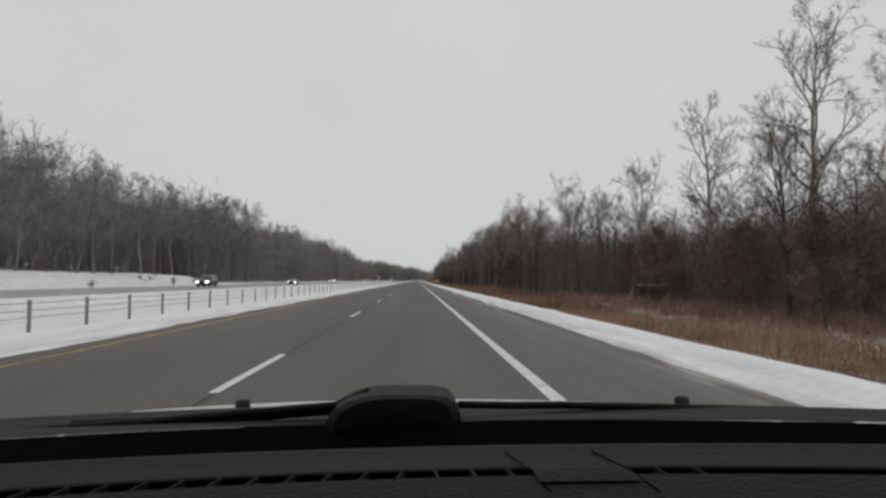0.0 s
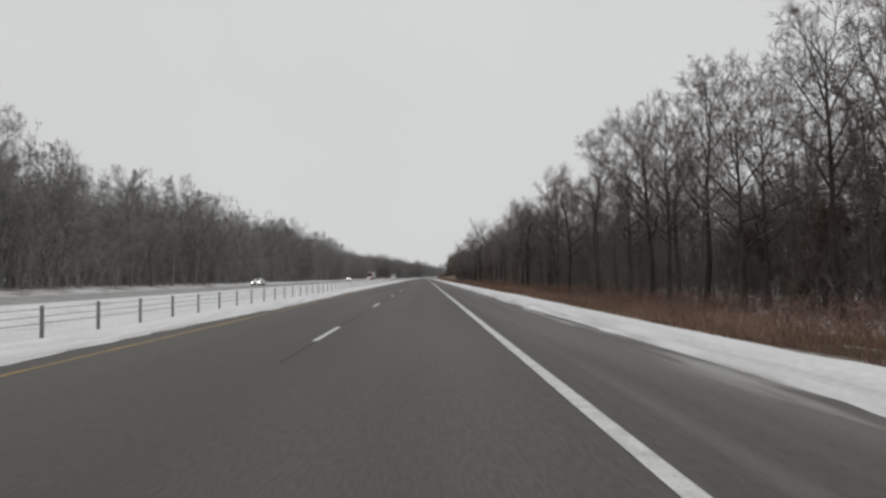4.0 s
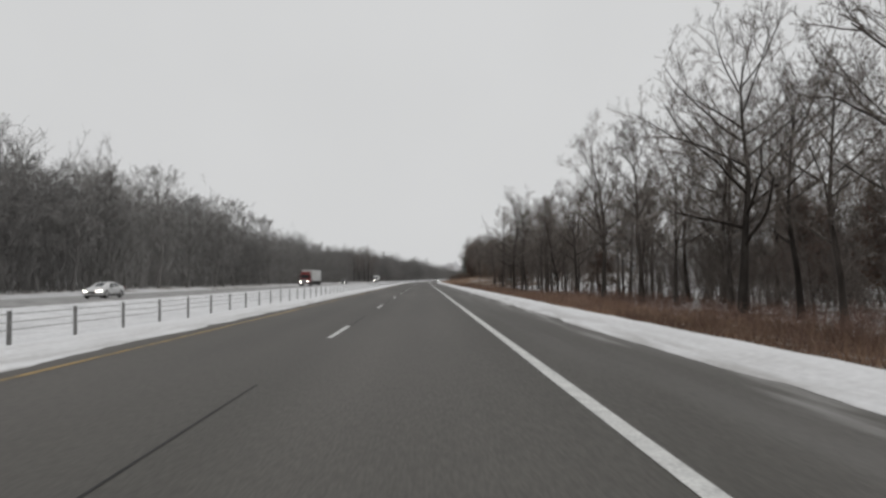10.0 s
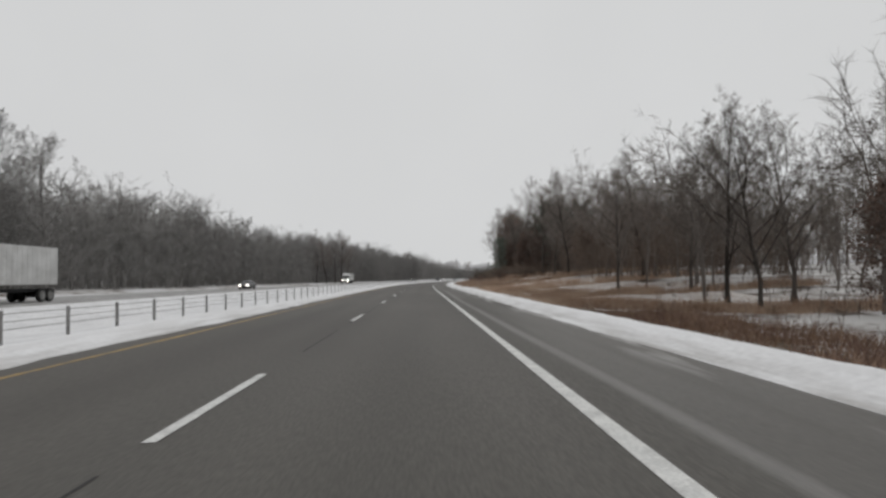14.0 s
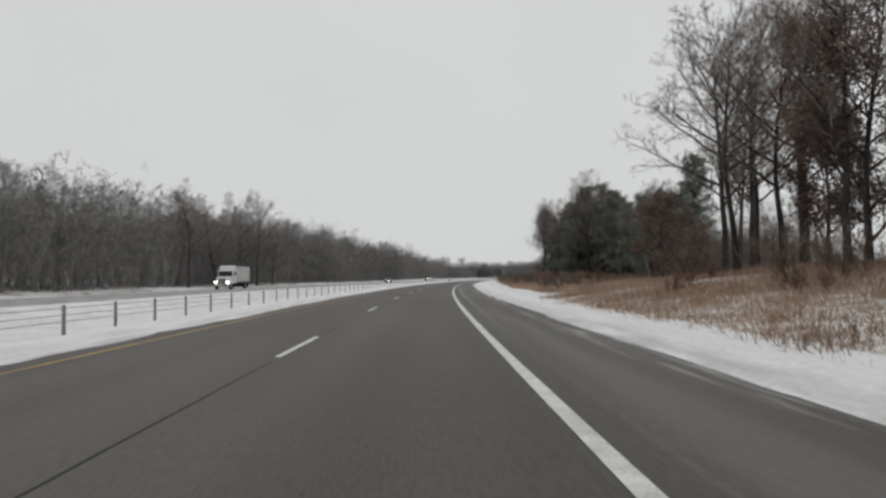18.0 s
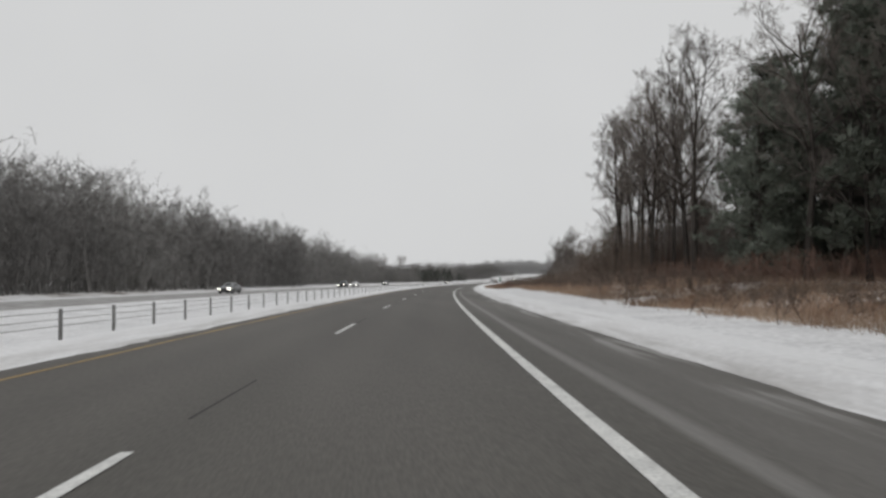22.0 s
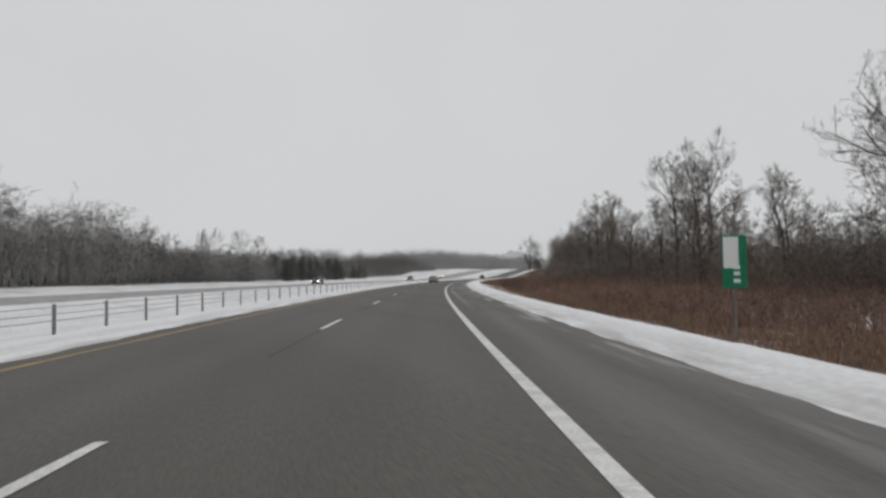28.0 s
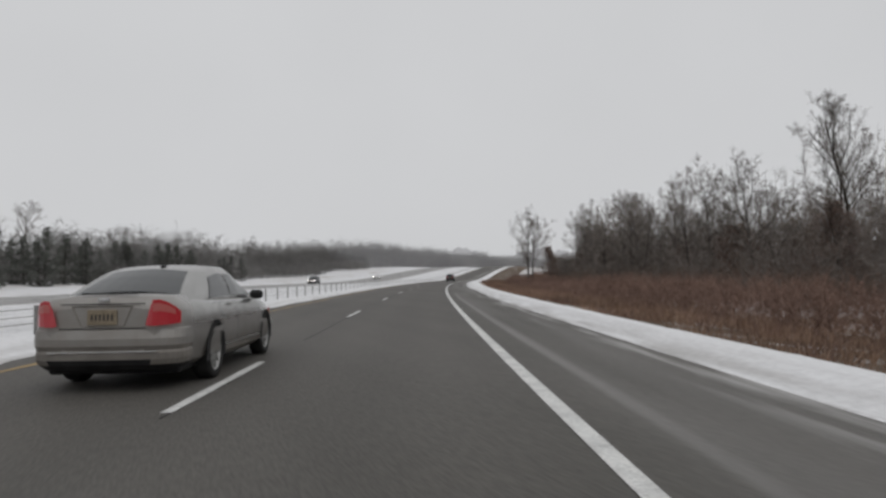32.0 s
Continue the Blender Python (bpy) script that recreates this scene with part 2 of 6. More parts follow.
def ploughed(name):
    """Snow thrown up by the plough: clean on top, with grey and brown dirt drawn out along the road at its foot."""
    m = bpy.data.materials.new(name)
    m.use_nodes = True
    n, l = m.node_tree.nodes, m.node_tree.links
    b = n["Principled BSDF"]
    b.inputs["Roughness"].default_value, b.inputs["Specular IOR Level"].default_value = 0.8, 0.2

    def attr(key, k):
        a = n.new("ShaderNodeAttribute")
        a.attribute_name = key
        q = n.new("ShaderNodeMath")
        q.operation = "MULTIPLY"
        q.inputs[1].default_value = k
        l.new(a.outputs["Fac"], q.inputs[0])
        return q.outputs[0]

    def field(sx, ss, detail):
        c = n.new("ShaderNodeCombineXYZ")
        l.new(attr("across", sx), c.inputs[0])
        l.new(attr("along", ss), c.inputs[1])
        t = n.new("ShaderNodeTexNoise")
        t.inputs["Scale"].default_value, t.inputs["Detail"].default_value = 1.0, detail
        l.new(c.outputs[0], t.inputs["Vector"])
        return t.outputs["Fac"]

    def span(v, a0, a1, c0, c1):
        k = n.new("ShaderNodeMapRange")
        k.inputs["From Min"].default_value, k.inputs["From Max"].default_value = a0, a1
        k.inputs["To Min"].default_value, k.inputs["To Max"].default_value = c0, c1
        l.new(v, k.inputs["Value"])
        return k.outputs[0]

    def times(p, q, op="MULTIPLY"):
        k = n.new("ShaderNodeMath")
        k.operation = op
        l.new(p, k.inputs[0])
        l.new(q, k.inputs[1])
        return k.outputs[0]

    foot = n.new("ShaderNodeAttribute")
    foot.attribute_name = "foot"
    dirt = times(span(foot.outputs["Fac"], 0.0, 0.42, 0.85, 0.0), span(field(3.0, 0.35, 7.0), 0.36, 0.62, 0.0, 1.0))
    dirt = times(dirt, span(field(1.6, 0.12, 5.0), 0.56, 0.74, 0.0, 0.35), "MAXIMUM")
    x = n.new("ShaderNodeMix")
    x.data_type = "RGBA"
    x.inputs[6].default_value, x.inputs[7].default_value = (0.79, 0.79, 0.80, 1), (0.36, 0.345, 0.33, 1)
    l.new(dirt, x.inputs[0])
    y = n.new("ShaderNodeMix")
    y.data_type, y.blend_type = "RGBA", "MULTIPLY"
    y.inputs[0].default_value = 1.0
    l.new(x.outputs[2], y.inputs[6])
    grain = field(9.0, 7.0, 5.0)
    l.new(span(grain, 0.3, 0.7, 0.9, 1.06), y.inputs[7])
    l.new(y.outputs[2], b.inputs["Base Color"])
    bp = n.new("ShaderNodeBump")
    bp.inputs["Strength"].default_value, bp.inputs["Distance"].default_value = 0.5, 0.04
    l.new(grain, bp.inputs["Height"])
    l.new(bp.outputs[0], b.inputs["Normal"])
    return m


BLOWN = two_ground("snow_blown_asphalt", (0.17, 0.163, 0.158), (0.52, 0.515, 0.51), 0.55, 0.5, 0.22, fine=8.0, rough=0.8, bump=0.2)
PLOUGHED = ploughed("ploughed_snow")
PAINT_WHITE = material("road_paint_white", [(0.3, (0.5, 0.5, 0.49)), (0.6, (0.72, 0.72, 0.7))], scale=3.0, rough=0.6, fine=30, coords="World")
PAINT_YELLOW = material("road_paint_yellow", [(0.3, (0.19, 0.145, 0.08)), (0.6, (0.42, 0.28, 0.10))], scale=3.0, rough=0.6, fine=30, coords="World")
SNOW = material("snow", [(0.25, (0.60, 0.60, 0.61)), (0.5, (0.74, 0.74, 0.75)), (0.75, (0.82, 0.82, 0.83))], scale=0.5, rough=0.75, bump=0.6, fine=7.0, coords="World")
WEED_GROUND = two_ground("weedy_ground", (0.10, 0.066, 0.042), (0.55, 0.53, 0.51), 0.35, 0.60, 0.06)
BANK_GROUND = two_ground("snowy_bank_ground", (0.35, 0.285, 0.235), (0.72, 0.71, 0.70), 1.6, 0.47, 0.12)
WOOD_FLOOR = two_ground("woodland_floor", (0.11, 0.08, 0.06), (0.62, 0.61, 0.60), 0.2, 0.44, 0.06)
FIELD_SNOW = two_ground("field_snow", (0.42, 0.38, 0.34), (0.74, 0.74, 0.75), 0.08, 0.4, 0.1)
BARK = material("bark", [(0.3, (0.045, 0.039, 0.035)), (0.6, (0.085, 0.075, 0.068)), (0.8, (0.13, 0.118, 0.107))], scale=2.0, rough=0.95, fine=18, vary=0.3, stretch=(1, 1, 0.25), spec=0.1)
BARK_PALE = material("pale_bark", [(0.3, (0.16, 0.15, 0.135)), (0.6, (0.28, 0.265, 0.245)), (0.8, (0.40, 0.38, 0.36))], scale=2.0, rough=0.95, fine=14, vary=0.15, stretch=(1, 1, 0.4), spec=0.1)
TWIG = material("twig_bark", [(0.3, (0.14, 0.122, 0.11)), (0.7, (0.23, 0.203, 0.185))], scale=0.6, rough=0.95, fine=9, vary=0.25, spec=0.1)
# haze over the far woods is put into these three pale colours
HAZE_TWIG = material("haze_pale_twigs", [(0.3, (0.34, 0.335, 0.335)), (0.7, (0.48, 0.475, 0.475))], scale=0.6, rough=0.95, fine=9, vary=0.1, spec=0.1)
BARK_GREY = material("haze_grey_bark", [(0.3, (0.14, 0.132, 0.127)), (0.7, (0.25, 0.24, 0.232))], scale=2.0, rough=0.95, fine=14, vary=0.15, stretch=(1, 1, 0.3), spec=0.1)
TWIG_GREY = material("haze_grey_twigs", [(0.3, (0.175, 0.168, 0.163)), (0.5, (0.24, 0.232, 0.225)), (0.7, (0.33, 0.32, 0.31))], scale=0.6, rough=0.95, fine=9, vary=0.2, spec=0.1)
BRUSH = material("brush_stems", [(0.3, (0.105, 0.082, 0.068)), (0.7, (0.19, 0.15, 0.125))], scale=0.4, rough=0.95, fine=5, vary=0.25, spec=0.1)
RUSSET = material("russet_leaves", [(0.3, (0.115, 0.08, 0.066)), (0.7, (0.20, 0.142, 0.118))], scale=0.8, rough=0.9, fine=9, vary=0.2, spec=0.1)
DRY_GRASS = material("dry_grass", [(0.3, (0.20, 0.13, 0.092)), (0.55, (0.33, 0.222, 0.158)), (0.8, (0.49, 0.37, 0.28))], scale=0.35, rough=0.95, fine=6, vary=0.25, spec=0.1)
# distant spruces are greyed in the needle colour to stand for haze
SPRUCE_NEEDLES = material("haze_grey_needles", [(0.3, (0.115, 0.12, 0.108)), (0.7, (0.19, 0.195, 0.178))], scale=0.9, rough=0.9, fine=7, vary=0.2, spec=0.15)
NEEDLES = material("pine_needles", [(0.3, (0.125, 0.143, 0.118)), (0.7, (0.215, 0.232, 0.193))], scale=0.9, rough=0.9, fine=7, vary=0.2, spec=0.15)
GALV = material("galvanised_steel", [(0.3, (0.16, 0.155, 0.15)), (0.7, (0.27, 0.265, 0.26))], scale=5, rough=0.6, metal=0.3, fine=40, vary=0.12)
TAR = material("tar_joint", [(0.3, (0.02, 0.02, 0.02)), (0.7, (0.035, 0.034, 0.033))], scale=2.0, rough=0.8, fine=30, coords="World")
TAN_GRASS = material("pale_tan_grass", [(0.3, (0.27, 0.20, 0.15)), (0.55, (0.42, 0.325, 0.25)), (0.8, (0.58, 0.48, 0.39))], scale=0.35, rough=0.95, fine=6, vary=0.2, spec=0.1)
RED_BRUSH = material("red_brown_brush", [(0.3, (0.15, 0.098, 0.08)), (0.7, (0.27, 0.18, 0.145))], scale=0.4, rough=0.95, fine=5, vary=0.25, spec=0.1)
OLD_WOOD = material("weathered_wood", [(0.3, (0.10, 0.085, 0.072)), (0.7, (0.2, 0.175, 0.15))], scale=3, rough=0.9, fine=30, vary=0.2, stretch=(1, 1, 0.2), spec=0.1)


# ---- building helpers ----
class Shell:
    """Vertices and faces of one mesh."""

    def __init__(self):
        self.v, self.f, self.m = [], [], []

    def quad(self, a, b, c, d, m=0):
        i = len(self.v)
        self.v += [tuple(a), tuple(b), tuple(c), tuple(d)]
        self.f.append((i, i + 1, i + 2, i + 3))
        self.m.append(m)

    def tri(self, a, b, c, m=0):
        i = len(self.v)
        self.v += [tuple(a), tuple(b), tuple(c)]
        self.f.append((i, i + 1, i + 2))
        self.m.append(m)

    def tube(self, pts, radii, sides, m=0, cap=False):
        """A tapered round bar through pts; a last radius of 0 makes a point."""
        rings = []
        n = len(pts)
        for i, (p, r) in enumerate(zip(pts, radii)):
            d = (pts[min(i + 1, n - 1)] - pts[max(i - 1, 0)]).normalized()
            u = d.orthogonal().normalized() if abs(d.z) > 0.9 else d.cross(Vector((0, 0, 1))).normalized()
            w = d.cross(u)
            if r <= 0:
                self.v.append(tuple(p))
                rings.append([len(self.v) - 1])
                continue
            k = len(self.v)
            for j in range(sides):
                a = 2 * math.pi * j / sides
                self.v.append(tuple(p + u * (math.cos(a) * r) + w * (math.sin(a) * r)))
            rings.append(list(range(k, k + sides)))
        for a, b in zip(rings, rings[1:]):
            for j in range(sides):
                if len(b) == 1:
                    self.f.append((a[j], a[(j + 1) % sides], b[0]))
                else:
                    self.f.append((a[j], a[(j + 1) % sides], b[(j + 1) % sides], b[j]))
                self.m.append(m)
        if cap:
            for r in (rings[0][::-1], rings[-1]):
                if len(r) > 2:
                    self.f.append(tuple(r))
                    self.m.append(m)

    def box(self, c, size, m=0, mat=None):
        x, y, z = (0.5 * q for q in size)
        p = [Vector((sx * x, sy * y, sz * z)) for sx in (-1, 1) for sy in (-1, 1) for sz in (-1, 1)]
        if mat:
            p = [mat @ q for q in p]
        i = len(self.v)
        self.v += [tuple(q + Vector(c)) for q in p]
        for q in ((0, 1, 3, 2), (4, 6, 7, 5), (0, 4, 5, 1), (2, 3, 7, 6), (0, 2, 6, 4), (1, 5, 7, 3)):
            self.f.append(tuple(i + k for k in q))
            self.m.append(m)

    def mesh(self, name, *mats, smooth=False):
        me = bpy.data.meshes.new(name)
        me.from_pydata(self.v, [], self.f)
        for q in mats:
            me.materials.append(q)
        if len(mats) > 1:
            me.polygons.foreach_set("material_index", self.m)
        if smooth:
            me.polygons.foreach_set("use_smooth", [True] * len(me.polygons))
        me.update()
        return me


def child(name, me, parent, label=""):
    ob = new(name, me)
    ob.parent = parent
    return tagged(ob, label) if label else ob


def ease(u):
    u = min(1.0, max(0.0, u))
    return u * u * (3 - 2 * u)


def table(x, rows):
    for (a, p), (b, q) in zip(rows, rows[1:]):
        if x <= b:
            return p + (q - p) * max(0.0, (x - a) / (b - a))
    return rows[-1][1]


RIGHT_WALL = [(-300, 0.0), (380, 0.0), (425, 1.0), (470, 0.95), (490, 0.85), (512, 0.45), (540, 0.35), (562, 0.5), (602, 0.58), (614, 0.66), (640, 0.66), (656, 0.45), (690, 0.0), (3000, 0.0)]


def land(s, x):
    """Height of the bare ground beside the road."""
    n = noise.noise(Vector((s * 0.045, x * 0.06, 3.1))) * 0.35
    if x < 0:
        z = table(-x, [(0, -0.08), (4.0, -0.08), (5.5, -0.08), (8.2, -0.32), (14, -0.75), (18, -0.7), (22.5, -0.08), (36, -0.08), (38, -0.1), (42, -0.5), (48, 0.2), (80, 1.5), (200, 3.0), (4000, 6.0)])
        z += 1.7 * ease((-x - 39) / 10) * ease((s - 25) / 30) * ease((135 - s) / 30)
        wild = ease((-x - 40) / 6)
        calm = ease((-x - 10) / 4) * ease((22 + x) / 3)
        z += n * max(wild, 0.3 * calm)
    else:
        z = table(x, [(0, -0.08), (5.4, -0.08), (6.0, -0.02), (8.5, -0.15), (11.5, -0.75), (14, -1.0), (19, -1.25), (40, -1.2), (120, -0.5), (4000, 4.0)])
        up = table(s, RIGHT_WALL)
        z += up * table(x, [(0, 0), (8, 0), (11.5, 1.3), (16, 2.4), (20, 3.0), (26, 3.6), (60, 3.6), (140, 0.5), (4000, 0)])
        z += n * ease((x - 8) / 5)
    return z + rise(s)


def cover(s, x):
    """Which ground lies there: 0 snow, 1 weeds, 2 snowy bank, 3 woods, 4 open field."""
    x += 2.2 * noise.noise(Vector((s * 0.07, x * 0.08, 5))) if abs(x) > 14 else 0.0
    if x < -46:
        return 0 if x > -55 and 45 < s < 115 else (3 if x > -90 and s < 690 else 4)
    if x < 8.2:
        return 0
    if x < 11.6 and 494 < s < 660:
        return 0
    if table(s, RIGHT_WALL) > 0.2:
        return 2 if x < 23.5 else (3 if x < 90 else 4)
    if x < 17:
        return 2 if x < 12.5 and 772 < s < 832 else 1
    return 3 if x < 75 and not 318 < s < 392 else (4 if x >= 24 else 3)


def grid_sheet(ss, xs, height, pick, name, mats, smooth=True):
    me = bpy.data.meshes.new(name)
    v = [at(s, x, height(s, x)) for s in ss for x in xs]
    w = len(xs)
    f, idx = [], []
    for i in range(len(ss) - 1):
        for j in range(w - 1):
            k = i * w + j
            f.append((k, k + 1, k + w + 1, k + w))
            idx.append(pick(0.5 * (ss[i] + ss[i + 1]), 0.5 * (xs[j] + xs[j + 1])))
    me.from_pydata(v, [], f)
    for m in mats:
        me.materials.append(m)
    me.polygons.foreach_set("material_index", idx)
    me.polygons.foreach_set("use_smooth", [smooth] * len(f))
    return new(name, me)


# ---- ground and roads ----
GS = [-1500, -800, -400] + list(range(-200, 1201, 6)) + [1230, 1270, 1320, 1400, 1500, 1700, 2000, 2600, 3600]
GX = [-2400, -1200, -600, -300, -180, -120, -90, -75, -62, -54, -48, -45, -42, -40, -38, -36, -22.5, -20, -18, -16, -14, -12, -10.5, -9, -7.5, -6.3, -5.2, 0,
      5.4, 6.2, 7.2, 8.2, 9, 10, 11, 12, 13, 14, 15.5, 17, 19, 21.5, 24, 28, 34, 42, 55, 75, 110, 180, 300, 600, 1200, 2400]
tagged(grid_sheet(GS, GX, land, cover, "ground", [SNOW, WEED_GROUND, BANK_GROUND, WOOD_FLOOR, FIELD_SNOW]),
       "snow-dusted verge, median and leaf-strewn woodland ground", "ground", kind="structure")


def slab(name, xs, zs, mat, s0=-200, s1=1490, step=6, label="", category="road"):
    ss = list(range(s0, s1 + 1, step))
    ob = grid_sheet(ss, xs, lambda s, x: zs[xs.index(x)] + rise(s), lambda s, x: 0, name, [mat], smooth=False)
    for tag, vals in (("across", [x for s in ss for x in xs]), ("along", [s for s in ss for x in xs])):
        ob.data.attributes.new(tag, "FLOAT", "POINT").data.foreach_set("value", [float(v) for v in vals])
    return tagged(ob, label, category, kind="structure")


slab("road_near", [-5.6, -5.55, -3.9, 0.0, 3.9, 6.2, 6.25], [-0.3, -0.02, -0.01, 0.0, -0.01, -0.03, -0.3], ASPHALT, label="worn grey damp asphalt carriageway of two lanes")
slab("road_far", [-36.2, -36.15, -32.0, -28.3, -24.6, -22.6, -22.55], [-0.3, -0.03, -0.01, 0.0, -0.01, -0.03, -0.3], BLOWN, label="grey asphalt carriageway for oncoming traffic under blowing snow")


def road_z(x):
    return table(abs(x), [(0, 0.0), (3.9, -0.01), (6.2, -0.03)]) if x > -10 else table(abs(x + 28.3), [(0, 0.0), (3.7, -0.01), (7.8, -0.03)])


def stripe(name, x, w, mat, label, s0=-200, s1=1490, wear=0.0, lift=0.006):
    ss = [s0 + 2 * i for i in range((s1 - s0) // 2 + 1)]
    me = Shell()
    for a, b in zip(ss, ss[1:]):
        e0 = w / 2 + wear * noise.noise(Vector((a * 0.9, x, 0)))
        e1 = w / 2 + wear * noise.noise(Vector((b * 0.9, x, 0)))
        me.quad(*[at(q, x + e, lift + road_z(x + e) + rise(q)) for q, e in ((a, -e0), (a, e0), (b, e1), (b, -e1))])
    return tagged(new(name, me.mesh(name, mat)), label, "road marking", kind="structure")


stripe("edge_line_white", 3.66, 0.17, PAINT_WHITE, "solid white edge line painted along the shoulder", wear=0.012, lift=0.007)
stripe("edge_line_yellow", -3.52, 0.13, PAINT_YELLOW, "solid worn yellow edge line painted along the median side", wear=0.04)
stripe("edge_line_far_white", -32.0, 0.14, PAINT_WHITE, "white edge line of the oncoming carriageway", wear=0.02)
lane_line = tagged(new("lane_line"), "broken white lane line painted on the asphalt", "road marking", kind="structure")
dash = Shell()
for a in range(4):
    e = [0.055, 0.062, 0.058, 0.064, 0.054]
    y0, y1 = -3.81 + a * 0.9525, -3.81 + (a + 1) * 0.9525
    dash.quad((-e[a], y0, 0), (e[a], y0, 0), (e[a + 1], y1, 0), (-e[a + 1], y1, 0))
dash_mesh = dash.mesh("dash", PAINT_WHITE)
for k in range(-4, 100):
    d = child("dash", dash_mesh, lane_line)
    d.matrix_basis = stand(k * 12.192, 0.0, 0.008 + rise(k * 12.192))


seam = Shell()
for k in range(-20, 700):
    if noise.noise(Vector((k * 0.31, 7, 0))) > -0.05:
        a, b = k * 2.0, k * 2.0 + 2.0
        xa, xb = (0.03 + 0.02 * noise.noise(Vector((q * 0.4, 1, 0))) for q in (a, b))
        seam.quad(at(a, xa - 0.016, 0.003 + rise(a)), at(a, xa + 0.016, 0.003 + rise(a)), at(b, xb + 0.016, 0.003 + rise(b)), at(b, xb - 0.016, 0.003 + rise(b)))
tagged(new("road_seam", seam.mesh("road_seam", TAR)), "dark tarred joint beside the lane line", "road", kind="structure")


def bank(name, inner, outer, side, label, s0=-60, s1=1100):
    """A long low heap of ploughed snow with an uneven foot on the asphalt."""
    ss = [s0 + 0.55 * i for i in range(int((s1 - s0) / 0.55))]
    cols = 13
    v, f, tags = [], [], {"across": [], "along": [], "foot": []}
    for s in ss:
        ragged = 0.30 * noise.noise(Vector((s * 0.035, side, 0))) + 0.16 * noise.noise(Vector((s * 0.16, side, 2))) + 0.09 * noise.noise(Vector((s * 0.8, side, 4)))
        crest = 0.17 + 0.07 * noise.noise(Vector((s * 0.06, side * 3, 7)))
        for j in range(cols):
            u = (j / (cols - 1)) ** 1.25
            x = inner + (outer - inner) * u + side * ragged * (1 - u)
            lump = 0.045 * noise.noise(Vector((s * 0.55, x * 0.9, 9))) + 0.03 * noise.noise(Vector((s * 1.9, x * 2.2, 2)))
            z = -0.045 + (crest * ease(u * 2.4) + lump * ease(u * 5)) * (1 - 0.8 * ease((u - 0.6) / 0.4))
            base = 0.0 if u < 0.35 else land(s, x) - rise(s)
            z += base * ease((u - 0.3) / 0.4) + (0.02 if u > 0.3 else 0)
            v.append(at(s, x, z + rise(s)))
            for key, q in (("across", x), ("along", s), ("foot", u)):
                tags[key].append(q)
    for i in range(len(ss) - 1):
        for j in range(cols - 1):
            k = i * cols + j
            q = (k, k + 1, k + cols + 1, k + cols)
            f.append(q if side > 0 else q[::-1])
    me = bpy.data.meshes.new(name)
    me.from_pydata(v, [], f)
    me.materials.append(PLOUGHED)
    for key, vals in tags.items():
        me.attributes.new(key, "FLOAT", "POINT").data.foreach_set("value", vals)
    me.polygons.foreach_set("use_smooth", [True] * len(f))
    return tagged(new(name, me), label, "snow", kind="stuff")


bank("snow_bank", 5.95, 8.7, 1, "ploughed white snow heaped along the shoulder")
bank("snow_bank", -3.68, -8.0, -1, "ploughed dirty-edged snow along the median")

# ---- cable barrier in the median ----
barrier = tagged(new("cable_barrier"), "galvanised steel posts with three slack cables standing in snow", "barrier")
post = Shell()
post.box((0, 0, 0.33), (0.06, 0.11, 1.2))
post.box((0, 0, 0.938), (0.07, 0.12, 0.016))
post_mesh = post.mesh("post", GALV)
POST_X, POST_STEP = -8.2, 3.2 / STATION
for k in range(-8, 500):
    s = k * POST_STEP + 0.86
    p = child("post", post_mesh, barrier)
    p.matrix_basis = stand(s, POST_X, rise(s) - 0.33, random.uniform(-4, 4))
for z in (0.14, 0.33, 0.53):
    c = Shell()
    ss = list(range(-30, 1300, 6))
    c.tube([at(s, POST_X + 0.03, z + rise(s)) for s in ss], [0.011] * len(ss), 5)
    child("cable", c.mesh("cable", GALV), barrier)


# ---- trees ----
UP = Vector((0, 0, 1))


def crooked(rng, p, d, length, steps, bendy, lift):
    """A wandering line from p along d that turns upwards by lift."""
    pts = [p.copy()]
    d = d.normalized()
    for _ in range(steps):
        d = (d + Vector((rng.gauss(0, bendy), rng.gauss(0, bendy), rng.gauss(0, bendy) + lift))).normalized()
        p = p + d * (length / steps)
        pts.append(p.copy())
    return pts


def aside(rng, d, angle):
    """A direction that leaves d by that angle, to any side."""
    o = d.orthogonal().normalized()
    w = d.cross(o)
    a = rng.uniform(0, 2 * math.pi)
    return d * math.cos(angle) + (o * math.cos(a) + w * math.sin(a)) * math.sin(angle)


def taper(r0, r1, n):
    return [r0 + (r1 - r0) * i / n for i in range(n + 1)]


